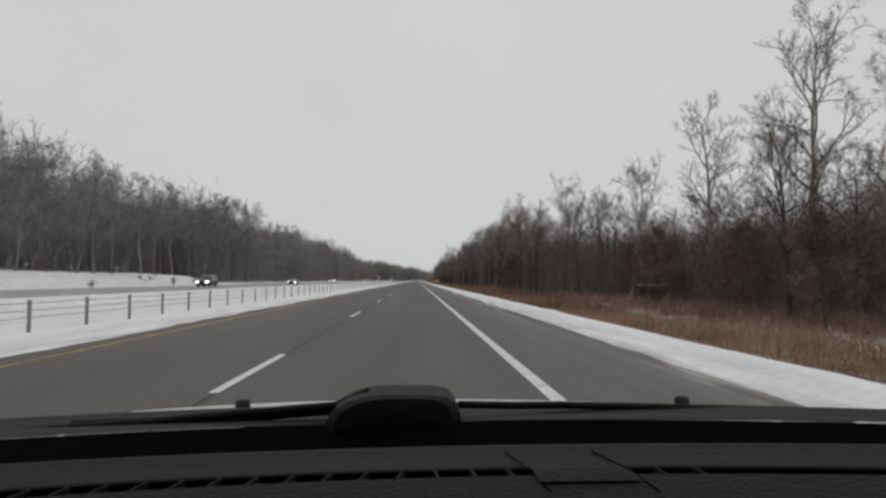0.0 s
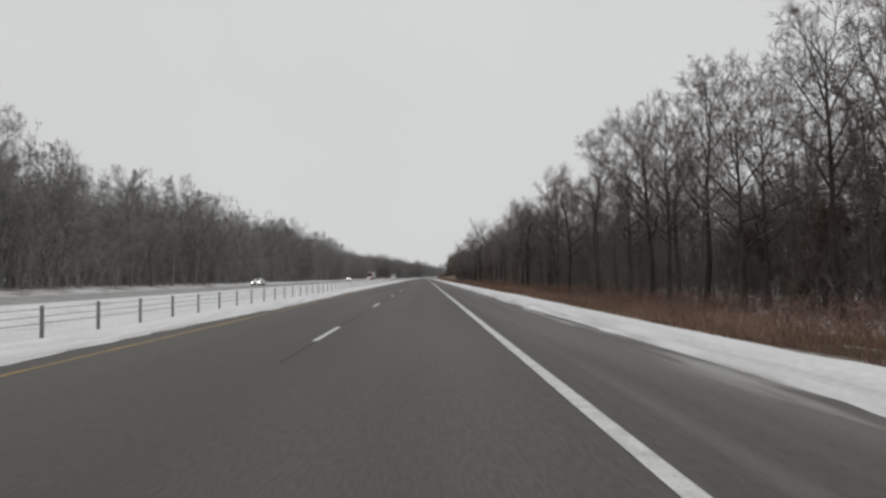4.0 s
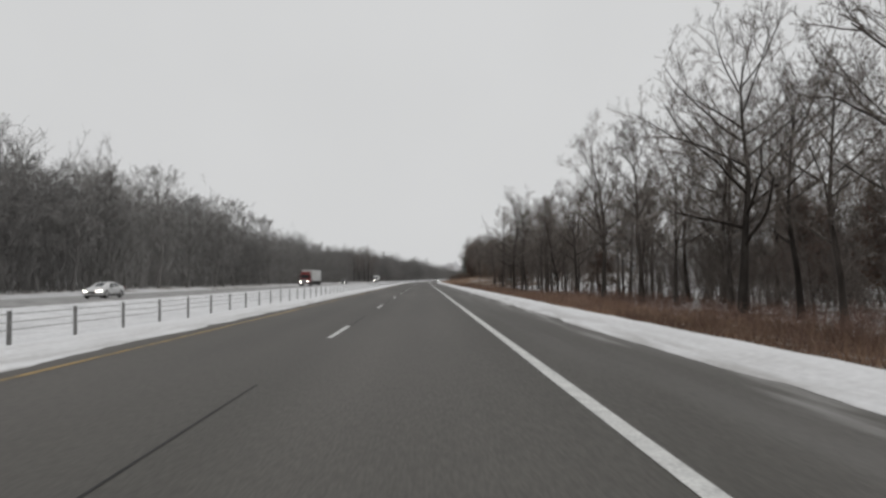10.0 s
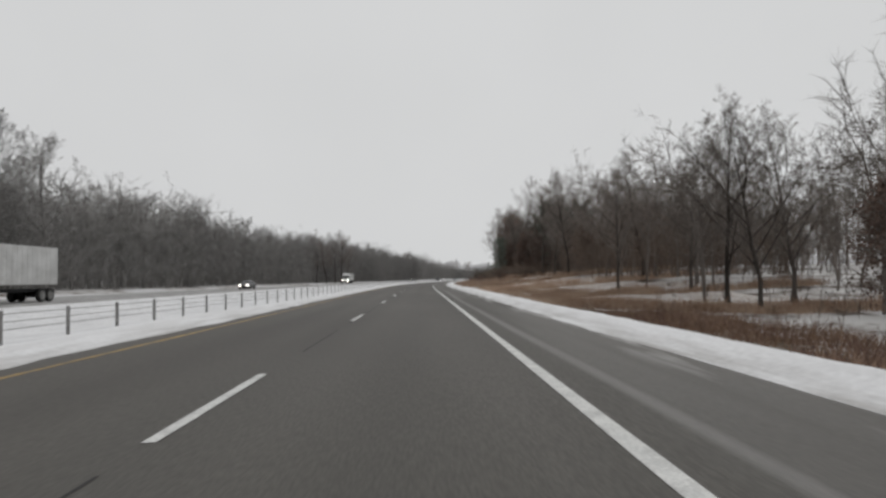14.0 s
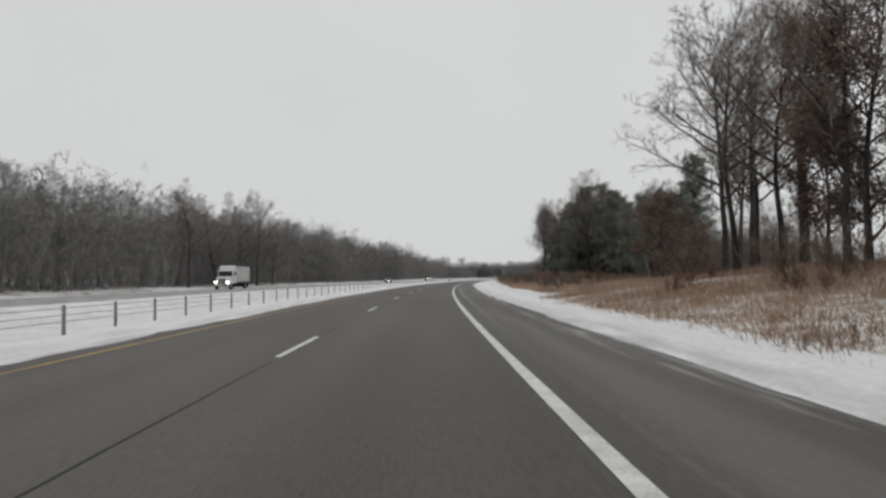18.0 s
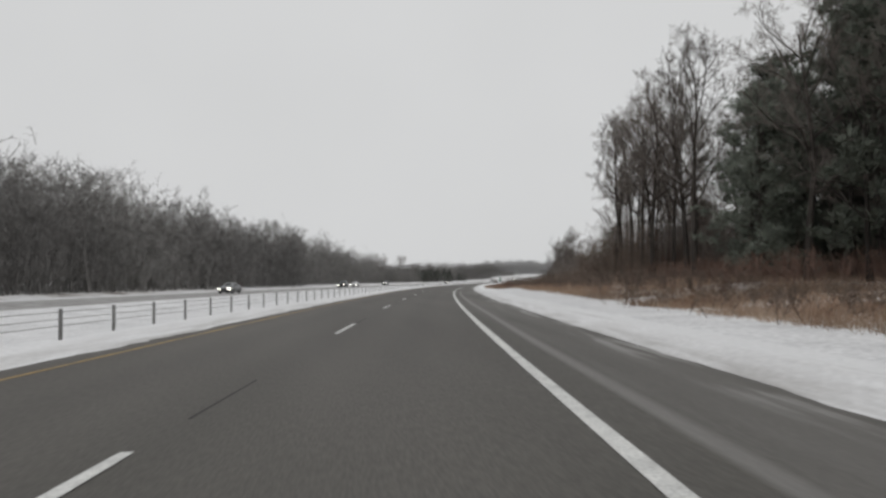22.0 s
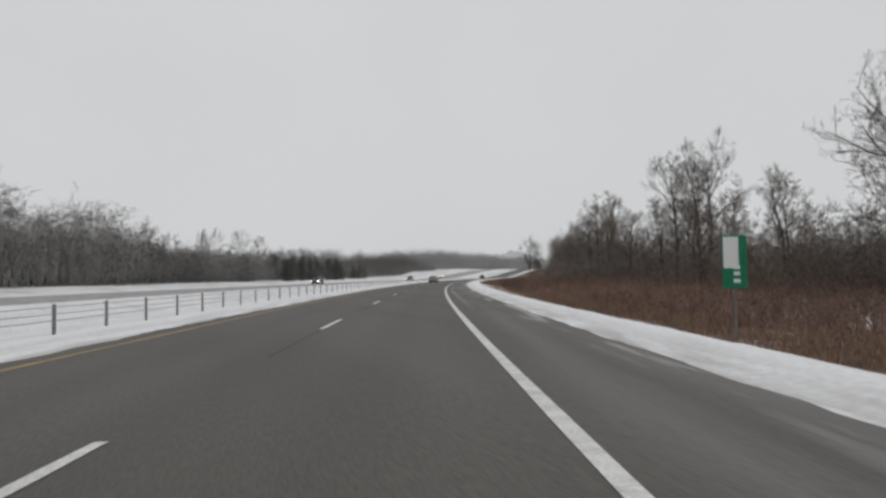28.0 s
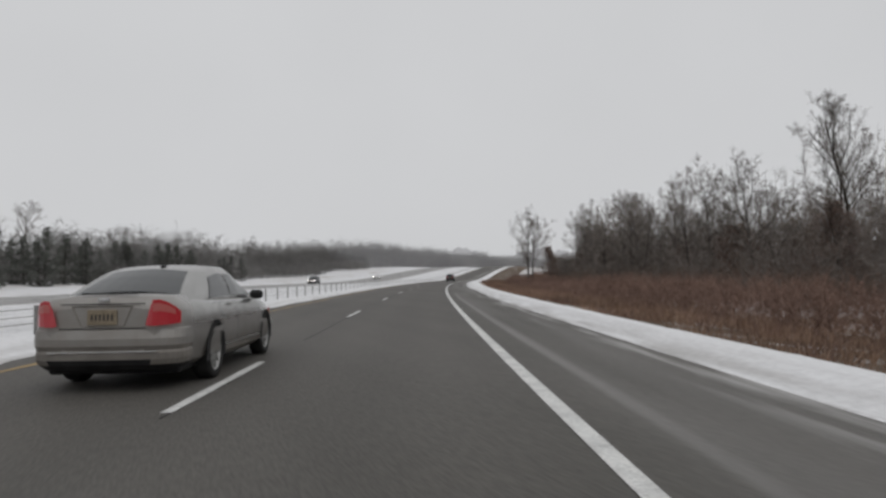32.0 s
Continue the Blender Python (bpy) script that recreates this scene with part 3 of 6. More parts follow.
def ramify(rng, wood, twigs, p, d, length, r, level, tw, lift):
    """A limb that forks twice and ends in fine twigs."""
    steps = (5, 3, 2)[level]
    pts = crooked(rng, p, d, length, steps, (0.11, 0.17, 0.2)[level], lift)
    (wood if level == 0 else twigs).tube(pts, taper(r, max(0.005, r * (0.25, 0.35, 0.4)[level]), steps), (5, 4, 3)[level])
    kids = (7, 5, 4)[level]
    for i in range(kids):
        v = 0.24 + 0.76 * (i + 0.9 * rng.random()) / kids
        k = min(steps - 0.001, v * steps)
        j = int(k)
        q = pts[j].lerp(pts[j + 1], k - j)
        along = (pts[j + 1] - pts[j]).normalized()
        cd = aside(rng, along, rng.uniform(0.45, 0.95)) + UP * rng.uniform(0.0, 0.25)
        cl = length * rng.uniform(0.36, 0.62) * (1.12 - 0.5 * v)
        if level < 2:
            ramify(rng, wood, twigs, q, cd, cl, max(0.008, r * (0.46, 0.5)[level] * (1.1 - 0.4 * v)), level + 1, tw, lift * 0.7)
        else:
            cd = cd.normalized() * max(0.45, cl)
            blade(rng, twigs, q, cd, tw)
            for _ in range(3):
                blade(rng, twigs, q + cd * rng.uniform(0.15, 0.6), aside(rng, cd.normalized(), rng.uniform(0.35, 0.8)) * cd.length * rng.uniform(0.5, 0.85), tw * 0.85)


def grow(rng, wood, twigs, base, h, first=0.35, limbs=13, reach=0.34, lean=0.03, ascend=0.7, thick=1.0, top=0.6, tw=0.019, boughs=None):
    """One leafless tree: a trunk with limbs that rise more steeply towards the top."""
    r0 = 0.0125 * h * thick
    trunk = crooked(rng, base - UP * 0.25, Vector((rng.gauss(0, lean), rng.gauss(0, lean), 1)), h * 0.86, 9, 0.055, 0.05)
    wood.tube(trunk, [r0 * 1.5] + taper(r0, r0 * 0.14, 8), 7)
    turn = rng.uniform(0, 6.28)
    for i in range(limbs):
        w = (i + rng.random() * 0.7) / limbs
        u = first + (0.985 - first) * w
        k = u * 9
        j = min(8, int(k))
        p = trunk[j].lerp(trunk[j + 1], k - j)
        turn += 2.4 + rng.gauss(0, 0.45)
        el = min(1.35, ascend * rng.uniform(0.6, 1.2) + (1.25 - ascend) * w * w)
        d = Vector((math.cos(turn) * math.cos(el), math.sin(turn) * math.cos(el), math.sin(el)))
        ln = h * reach * (1.0 - top * w ** 1.8) * (0.62 + 0.38 * min(1.0, w / 0.42)) * rng.uniform(0.75, 1.15)
        if boughs is not None:
            boughs.append(Shell())
        ramify(rng, boughs[-1] if boughs else wood, twigs, p, d, ln, r0 * (0.54 - 0.36 * u), 0, tw, 0.07)


def blade(rng, sh, p, along, width, m=0):
    """One slim pointed twig."""
    w = along.cross(Vector((rng.gauss(0, 1), rng.gauss(0, 1), rng.gauss(0, 1)))).normalized() * (width / 2)
    sh.tri(p - w, p + w, p + along, m)


def leaf_spray(rng, sh, p, n, size, spread):
    for _ in range(n):
        c = p + Vector((rng.gauss(0, spread), rng.gauss(0, spread), rng.gauss(0, spread)))
        u = Vector((rng.gauss(0, 1), rng.gauss(0, 1), rng.gauss(0, 1))).normalized()
        w = u.orthogonal().normalized() * size * 0.5
        u = u * size
        sh.tri(c - u - w, c + w * 2, c + u)


def make_tree(name, label, seed, h, bark=None, crown=None, leaves=0, **kw):
    rng = random.Random(seed)
    wood, twigs = Shell(), Shell()
    boughs = [] if leaves else None
    grow(rng, wood, twigs, Vector((0, 0, 0)), h, boughs=boughs, **kw)
    thing = tagged(new(name), label, "tree")
    child("trunk", wood.mesh("trunk", bark or BARK, smooth=True), thing)
    for b in boughs or ():
        child("bough", b.mesh("bough", bark or BARK, smooth=True), thing)
    child("crown", twigs.mesh("crown", crown or TWIG), thing)
    if leaves:
        lv = Shell()
        for i in range(0, len(twigs.v), max(1, len(twigs.v) // leaves)):
            leaf_spray(rng, lv, Vector(twigs.v[i]), 3, 0.085, 0.18)
        child("foliage", lv.mesh("foliage", RUSSET), thing)
    return thing


def make_pine(name, label, seed, h, first=0.25, wide=0.2, blunt=0.5, tip=0.35, green_mat=NEEDLES):
    """A pine: whorls of boughs that carry rounded tufts of needles."""
    rng = random.Random(seed)
    wood, green = Shell(), Shell()
    trunk = crooked(rng, Vector((0, 0, -0.25)), UP, h + 0.25, 8, 0.02, 0.1)
    wood.tube(trunk, taper(h * 0.012, 0.02, 8), 6)
    z = first
    while z < 0.985:
        k = z * 8
        j = min(7, int(k))
        p = trunk[j].lerp(trunk[j + 1], k - j)
        for a in range(rng.randint(4, 6)):
            an = rng.uniform(0, 6.28)
            u = (z - first) / (1 - first)
            ln = h * wide * (1 - u) ** blunt * (0.55 + 0.45 * min(1, u * 4 + 0.2)) * rng.choice((0.6, 0.85, 1.0, 1.25)) + tip
            d = Vector((math.cos(an), math.sin(an), 0.15 + 0.6 * u + rng.gauss(0, 0.12)))
            limb = crooked(rng, p, d, ln, 3, 0.12, 0.07)
            wood.tube(limb, taper(0.035, 0.01, 3), 3)
            for i in range(2 + int(ln * 1.6)):
                v = 1 - 0.72 * rng.random() ** 1.4
                k3 = min(2.999, v * 3)
                c = limb[int(k3)].lerp(limb[int(k3) + 1], k3 - int(k3)) + Vector((rng.gauss(0, 0.2), rng.gauss(0, 0.2), rng.gauss(0, 0.14)))
                size = rng.uniform(0.3, 0.6) * (0.5 + 1.43 * tip)
                for _ in range(21):
                    e = Vector((rng.gauss(0, 1), rng.gauss(0, 1), rng.gauss(0.25, 0.75))).normalized()
                    q = c + e * size * rng.uniform(0.1, 0.6)
                    o = e.orthogonal().normalized() * 0.05
                    green.tri(q - o, q + o, q + (e + UP * 0.25) * size * 0.75)
        z += rng.uniform(0.034, 0.06) * 12 / h
    thing = tagged(new(name), label, "tree")
    child("trunk", wood.mesh("trunk", BARK, smooth=True), thing)
    child("crown", green.mesh("crown", green_mat), thing)
    return thing


OAK_L = "leafless grey-brown roadside tree with a wide twiggy crown"
TALL_L = "tall slender leafless tree at the wood's edge"
BARE = [make_tree("bare_tree", OAK_L, 11, 15.5, first=0.30, limbs=14, reach=0.44, ascend=0.5, top=0.5),
        make_tree("bare_tree", OAK_L, 12, 16.0, first=0.34, limbs=14, reach=0.38, ascend=0.6, top=0.5),
        make_tree("bare_tree", TALL_L, 13, 16.5, first=0.36, limbs=14, reach=0.33, ascend=0.8, top=0.45),
        make_tree("bare_tree", TALL_L, 14, 17.0, first=0.42, limbs=13, reach=0.30, ascend=0.85, top=0.45),
        make_tree("bare_tree", OAK_L, 15, 13.5, first=0.2, limbs=15, reach=0.46, ascend=0.75, top=0.55),
        make_tree("bare_tree", TALL_L, 16, 17.5, first=0.46, limbs=12, reach=0.27, ascend=0.8, top=0.4, lean=0.06)]
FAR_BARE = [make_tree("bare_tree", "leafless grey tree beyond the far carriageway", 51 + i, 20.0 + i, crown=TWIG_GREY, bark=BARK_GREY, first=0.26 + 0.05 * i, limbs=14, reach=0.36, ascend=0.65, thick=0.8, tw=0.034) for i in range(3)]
OAK = make_tree("oak_tree", "large leafless oak with a stout dark trunk and wide boughs", 17, 18.0, first=0.27, limbs=18, reach=0.46, ascend=0.45, thick=1.2, top=0.5)
PALE = [make_tree("pale_tree", "pale-barked leafless tree rising above the wood", 21, 21.0, bark=BARK_PALE, first=0.36, limbs=13, reach=0.3, ascend=0.8, top=0.5),
        make_tree("pale_tree", "thin pale-barked leafless tree beside pines", 22, 20.0, bark=BARK_PALE, first=0.5, limbs=11, reach=0.19, ascend=0.7, thick=0.75)]
SNAG = make_tree("dead_tree", "dead pale-grey tree with broken antler-like limbs", 23, 13.0, bark=BARK_PALE, crown=BARK_PALE, first=0.5, limbs=6, reach=0.42, ascend=0.75, thick=1.1, tw=0.02)
SAPLING = [make_tree("russet_sapling", "young tree still holding russet dry leaves", 31, 8.5, leaves=1400, first=0.14, limbs=13, reach=0.36, ascend=0.7),
           make_tree("russet_sapling", "young tree still holding russet dry leaves", 32, 7.0, leaves=1400, first=0.12, limbs=12, reach=0.38, ascend=0.7)]
PINE = [make_pine("pine_tree", "dark green pine with ragged boughs", 41, 15.0, first=0.12, wide=0.24, blunt=0.45),
        make_pine("pine_tree", "tall dark green pine bare low on its trunk", 42, 17.0, first=0.34, wide=0.19, blunt=0.45),
        make_pine("pine_tree", "dark green pine with ragged boughs", 43, 12.5, first=0.05, wide=0.3, blunt=0.42),
        make_pine("pine_tree", "broad dark green pine with a rounded top", 45, 14.5, first=0.1, wide=0.25, blunt=0.36)]
RUSSET_OAK = [make_tree("russet_oak", "broad young oak still holding russet dry leaves", 33, 10.5, leaves=5200, first=0.1, limbs=18, reach=0.4, ascend=0.6)]
SPRUCE = make_pine("spruce_tree", "small dark conical spruce in the distance", 44, 9.0, first=0.02, wide=0.4, blunt=0.95, tip=0.12, green_mat=SPRUCE_NEEDLES)
used = set()


def plant(kind, s, x, scale=1.0, turn=0.0, group=""):
    m = stand(s, x, land(s, x), turn, scale)
    if kind.name not in used:
        used.add(kind.name)
        kind.matrix_basis = m
        ob = kind
    else:
        ob = copy_thing(kind, m)
        ob.scale = (scale, scale, scale)
    if group:
        ob["group"] = group
    return ob


rng = random.Random(5)


def edge_wood(side, s0, s1, inner, rows, step, mix, group, tall=1.0, gap=5.0):
    """Trees singly planted in rows along the edge of a wood; mix(s) gives (list, share) pairs."""
    for r in range(rows):
        s = s0 + rng.uniform(0, step)
        while s < s1:
            roll, acc = rng.random(), 0.0
            for lst, share in mix(s):
                acc += share
                if roll < acc:
                    x = (inner(s) + r * gap + rng.uniform(-1.8, 2.2)) * side
                    plant(rng.choice(lst), s, x, tall * rng.uniform(0.85, 1.15), rng.uniform(0, 360), group)
                    break
            s += step / STATION * rng.uniform(0.6, 1.5)


def right_mix(s):
    if s < 62:
        return [(BARE, 0.15), (SAPLING, 0.6)]
    if s < 285:
        return [(BARE, 0.9), (SAPLING, 0.05)]
    if s < 372:
        return [(BARE, 0.85), (SAPLING, 0.05)]
    if s < 432:
        return [(SAPLING, 0.25), (BARE[4:5], 0.3)]
    if s < 462:
        return [(PINE[2:], 0.25), (BARE, 0.25), (SAPLING, 0.2), (RUSSET_OAK, 0.2)]
    if s < 480:
        return [(PINE[:1] + PINE[2:], 0.42), (BARE, 0.2), (RUSSET_OAK, 0.36)]
    if s < 512:
        return [(BARE[:4], 0.4), (SAPLING, 0.2)]
    if s < 540:
        return [(SAPLING, 0.12)]
    if s < 612:
        return [(PINE[2:], 0.4), (BARE, 0.3)]
    if s < 640:
        return [(BARE[2:4] + BARE[5:], 0.8), (SAPLING, 0.1)]
    if s < 770:
        return [(BARE[4:5], 0.03), (SAPLING, 0.12)]
    return [(BARE, 0.6), (SAPLING, 0.1)]


def right_inner(s):
    return table(s, [(-100, 26), (60, 26), (80, 20.5), (280, 21.5), (350, 19), (390, 18), (430, 19.5), (480, 19.5), (506, 21), (522, 32), (545, 34), (580, 31), (612, 26), (640, 27), (665, 30), (720, 30), (760, 31), (800, 31), (850, 31), (880, 32.5), (960, 33), (1200, 38)])


edge_wood(1, 10, 62, right_inner, 3, 4.6, right_mix, "trees along the verge", tall=0.84)
edge_wood(1, 60, 110, right_inner, 2, 5.5, right_mix, "trees along the verge", tall=0.86)
edge_wood(1, 110, 240, right_inner, 2, 5.5, right_mix, "trees along the verge", tall=0.95)
edge_wood(1, 240, 300, right_inner, 2, 7.0, right_mix, "trees along the verge", tall=0.94)
edge_wood(1, 300, 372, right_inner, 3, 5.5, right_mix, "trees along the verge", tall=0.84)
plant(BARE[1], 309, 20.5, 1.12, 60, "trees along the verge")
edge_wood(1, 372, 432, right_inner, 2, 5.0, right_mix, "trees along the verge", tall=0.75)
edge_wood(1, 432, 462, right_inner, 3, 4.5, right_mix, "trees along the verge", tall=0.72, gap=4.0)
edge_wood(1, 462, 480, right_inner, 3, 4.5, right_mix, "trees along the verge", tall=0.78, gap=4.0)
edge_wood(1, 482, 503, right_inner, 2, 4.5, right_mix, "trees along the verge", tall=1.0, gap=4.0)
edge_wood(1, 503, 640, right_inner, 2, 5.5, right_mix, "trees along the verge")
edge_wood(1, 640, 735, lambda s: right_inner(s) + 5, 2, 5.5, right_mix, "trees along the verge", tall=0.8)
edge_wood(1, 735, 832, right_inner, 2, 6.0, right_mix, "trees along the verge", tall=0.7)
edge_wood(1, 848, 980, right_inner, 2, 5.0, right_mix, "trees along the verge", tall=0.92)
for s, x, k, a in ((835, 34, 1.08, 40), (840, 32.5, 1.08, 170), (843, 36, 1.08, 290)):
    plant(BARE[2], s, x, k, a, "trees along the verge")
edge_wood(1, 556, 590, lambda s: right_inner(s) + 0.5, 3, 5.2, lambda s: [(PINE[:2] + PINE[3:], 0.85), (BARE, 0.15)], "trees along the verge", tall=0.95, gap=4.0)
edge_wood(1, 590, 616, lambda s: right_inner(s) + 2.0, 3, 5.2, lambda s: [(PINE[:2] + PINE[3:], 0.8), (BARE, 0.2)], "trees along the verge", tall=1.12, gap=4.0)
edge_wood(-1, -10, 130, lambda s: 50.0, 1, 8.0, lambda s: [(FAR_BARE, 0.9)], "trees beyond the far carriageway", tall=0.82)
edge_wood(-1, 130, 440, lambda s: 50.0, 1, 8.0, lambda s: [(FAR_BARE, 0.9)], "trees beyond the far carriageway", tall=1.02)
edge_wood(-1, 440, 610, lambda s: 51.0, 1, 9.0, lambda s: [(FAR_BARE, 0.9)], "trees beyond the far carriageway", tall=0.8)
edge_wood(-1, 610, 740, lambda s: 51.0, 1, 9.0, lambda s: [(FAR_BARE, 0.9)], "trees beyond the far carriageway", tall=0.8)

# trees that stand out singly
plant(PALE[0], 31, 31.8, 1.2, 40, "trees along the verge")
plant(PALE[0], 47, 33, 1.08, 200, "trees along the verge")
plant(OAK, 351, 18.2, 0.95, 60)
for s, x, k, a in ((268, 20, 1.06, 10), (283, 19.5, 0.95, 130)):
    plant(OAK, s, x, k, a)
for s, x, k, a in ((51, 26, 1.2, 30), (55, 29, 1.2, 140), (73, 25.5, 1.35, 260)):
    plant(SNAG, s, x, k, a)
plant(BARE[0], 576, 29, 1.35, 75)
plant(PALE[1], 542, 41, 1.05, 10)
plant(PALE[1], 548, 33, 0.75, 120)
plant(PINE[1], 543, 38, 1.05, 70)
for s, x, k, a in ((786, 31, 0.95, 10), (789, 33, 1.08, 140), (793, 31.5, 1.0, 230), (797, 35, 0.95, 330)):
    plant(rng.choice(BARE[1:4]), s, x, k, a, "trees along the verge")
plant(BARE[1], 772, 42, 1.05, 70)
plant(BARE[3], 846, 38, 0.9, 200)
plant(BARE[2], 628, 24, 1.15, 20)
plant(BARE[3], 634, 24.5, 1.2, 130)
plant(BARE[5], 639, 24, 1.2, 260)
plant(BARE[2], 660, 31, 1.0, 300)
plant(BARE[3], 470, 24, 1.0, 45)
plant(BARE[1], 494, 23, 1.05, 200)
plant(RUSSET_OAK[0], 488, 22, 1.35, 30)
plant(BARE[0], 499, 23, 1.05, 90)
for s, x, k, a in ((614, 23.5, 1.22, 10), (619, 25.0, 1.22, 230), (624, 23.5, 1.22, 70), (631, 26.0, 1.2, 200), (637, 24.5, 1.18, 310), (655, 30.0, 1.05, 150)):
    plant(rng.choice(BARE[2:4]), s, x, k, a)
for _ in range(10):
    plant(rng.choice(BARE), rng.uniform(800, 980), -rng.uniform(62, 100), rng.uniform(0.7, 1.05), rng.uniform(0, 360), "trees beyond the far carriageway")
plant(OAK, 757, 30.5, 0.85, 120)
plant(BARE[4], 738, 30, 1.25, 40)
plant(BARE[1], 744, 33, 1.1, 250)
plant(BARE[4], 979, 20.5, 1.45, 120)
plant(BARE[2], 986, 22, 1.05, 40)
plant(SAPLING[0], 962, 25, 1.1, 20)
plant(BARE[0], 584, -47, 1.3, 30)
plant(BARE[2], 592, -47, 1.3, 150)
plant(BARE[4], 603, -48, 1.1, 20)
plant(BARE[1], 565, -48, 1.2, 100)
plant(BARE[4], 573, -47, 1.25, 250)
plant(PINE[2], 656, 28, 0.7, 20)
plant(BARE[5], 655, 36, 1.0, 220)
plant(BARE[0], 923, -97, 1.15, 30)
plant(BARE[3], 953, -96, 1.1, 80)
plant(BARE[1], 843, -63, 0.85, 80)
plant(BARE[4], 850, -70, 0.9, 10)
for i in range(44):
    plant(SPRUCE, 886 + i * 2.2 + rng.uniform(-2.5, 2.5), -56 - rng.uniform(0, 14), rng.uniform(0.6, 1.05), rng.uniform(0, 360), "spruces beyond the field")


def inner_tree(rg, sh, b, h, limbs=10, boughs=5, fine=9, slim=0.03, dome=0.27):
    """A tree within the wood: limbs that spread into a rounded crown of fine twigs."""
    r0 = 0.0068 * h
    wide = h * dome * rg.uniform(0.8, 1.2)
    mid = b + UP * h * 0.58
    trunk = crooked(rg, b - UP * 0.4, Vector((rg.gauss(0, 0.06), rg.gauss(0, 0.06), 1)), h * 0.62, 3, 0.06, 0.04)
    sh.tube(trunk, taper(r0 * 1.3, r0 * 0.5, 3), 4)
    for i in range(limbs):
        u = rg.uniform(0.3, 1.0)
        j = min(2, int(u * 3))
        p = trunk[j].lerp(trunk[j + 1], u * 3 - j)
        an, el = rg.uniform(0, 6.28), math.asin(rg.uniform(-0.4, 1.0))
        tip = mid + Vector((math.cos(an) * math.cos(el) * wide, math.sin(an) * math.cos(el) * wide, math.sin(el) * h * 0.38 * rg.uniform(0.85, 1.08)))
        limb = [p, p.lerp(tip, 0.5) + Vector((rg.gauss(0, 0.3), rg.gauss(0, 0.3), -0.03 * h * rg.random())), tip]
        sh.tube(limb, [r0 * 0.45, r0 * 0.26, 0.0], 3)
        for _ in range(boughs):
            q = limb[1].lerp(limb[2], rg.random()) if rg.random() < 0.75 else limb[0].lerp(limb[1], rg.random())
            out = (q - mid).normalized()
            bd = (out * 0.6 + Vector((rg.gauss(0, 0.6), rg.gauss(0, 0.6), rg.gauss(0.15, 0.5)))).normalized() * h * rg.uniform(0.08, 0.15)
            blade(rg, sh, q, bd, slim * 1.6)
            for _ in range(fine):
                e = (bd.normalized() * 0.6 + Vector((rg.gauss(0, 0.6), rg.gauss(0, 0.6), rg.gauss(0.1, 0.5)))).normalized()
                blade(rg, sh, q + bd * rg.uniform(0.1, 0.95), e * h * rg.uniform(0.035, 0.08), slim)


def wood_block(name, seed, length, deep, count, hmin, hmax, brush, low, twig, shrub=None, stems=13, **kw):
    """A stretch of inner wood, length stations long: many simpler trees and tangled undergrowth in one mesh."""
    count, brush = round(count * STATION), round(brush * STATION)
    rg = random.Random(seed)
    sh = Shell()
    for _ in range(count):
        inner_tree(rg, sh, Vector((rg.uniform(0, deep), rg.uniform(-length / 2, length / 2) * STATION, 0)), rg.uniform(hmin, hmax), **kw)
    n0 = len(sh.f)
    slim = kw.get("slim", 0.03)
    for _ in range(brush):
        b = Vector((rg.uniform(-1.5, deep), rg.uniform(-length / 2, length / 2) * STATION, -0.3))
        hh = low * rg.uniform(0.35, 1.0) + 0.5
        st = crooked(rg, b, Vector((rg.gauss(0, 0.16), rg.gauss(0, 0.16), 1)), hh, 2, 0.12, 0)
        sh.tube([st[0], st[2]], [0.008 + 0.004 * hh, 0.0], 3)
        for _ in range(stems):
            q = st[0].lerp(st[1], rg.uniform(0.45, 1.0)) if rg.random() < 0.4 else st[1].lerp(st[2], rg.random())
            d = (aside(rg, UP, rg.uniform(0.35, 1.2)) + UP * 0.15) * hh * rg.uniform(0.14, 0.36)
            blade(rg, sh, q, d, slim * 1.1)
            blade(rg, sh, q + d * rg.uniform(0.3, 0.7), aside(rg, d.normalized(), 0.6) * d.length * 0.6, slim)
    for i in range(n0, len(sh.f)):
        sh.m[i] = 1
    return sh.mesh(name, twig, shrub or BRUSH)


WOODS = [wood_block("woodland", 60 + i, 30.0, 18.0, 32, 9.5, 16.0, 480, 6.0, TWIG, TWIG, slim=0.032, boughs=6, fine=11) for i in range(3)]
BACK_WOODS = [wood_block("woodland", 63 + i, 30.0, 20.0, 15, 11.0, 16.5, 160, 6.0, TWIG, boughs=5, fine=7, slim=0.05) for i in range(2)]
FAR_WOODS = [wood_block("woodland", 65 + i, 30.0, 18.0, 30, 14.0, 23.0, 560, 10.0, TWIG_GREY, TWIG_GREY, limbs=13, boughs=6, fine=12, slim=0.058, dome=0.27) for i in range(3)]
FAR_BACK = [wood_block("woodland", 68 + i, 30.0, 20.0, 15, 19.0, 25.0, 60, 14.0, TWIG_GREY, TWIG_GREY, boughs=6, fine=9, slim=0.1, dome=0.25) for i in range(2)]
# most distant wood, with the strongest haze in its twig colour
HILL_WOODS = [wood_block("woodland", 98, 30.0, 20.0, 18, 17.0, 25.0, 120, 12.0, HAZE_TWIG, HAZE_TWIG, boughs=6, fine=9, slim=0.1, dome=0.25)]
OPEN_WOODS = [wood_block("woodland", 75 + i, 30.0, 20.0, 26, 9.0, 14.5, 60, 2.5, TWIG, slim=0.03, boughs=6, fine=11) for i in range(2)]
ROUND_WOODS = [wood_block("woodland", 72 + i, 30.0, 16.0, 30, 8.0, 12.5, 560, 6.0, TWIG, slim=0.034) for i in range(2)]
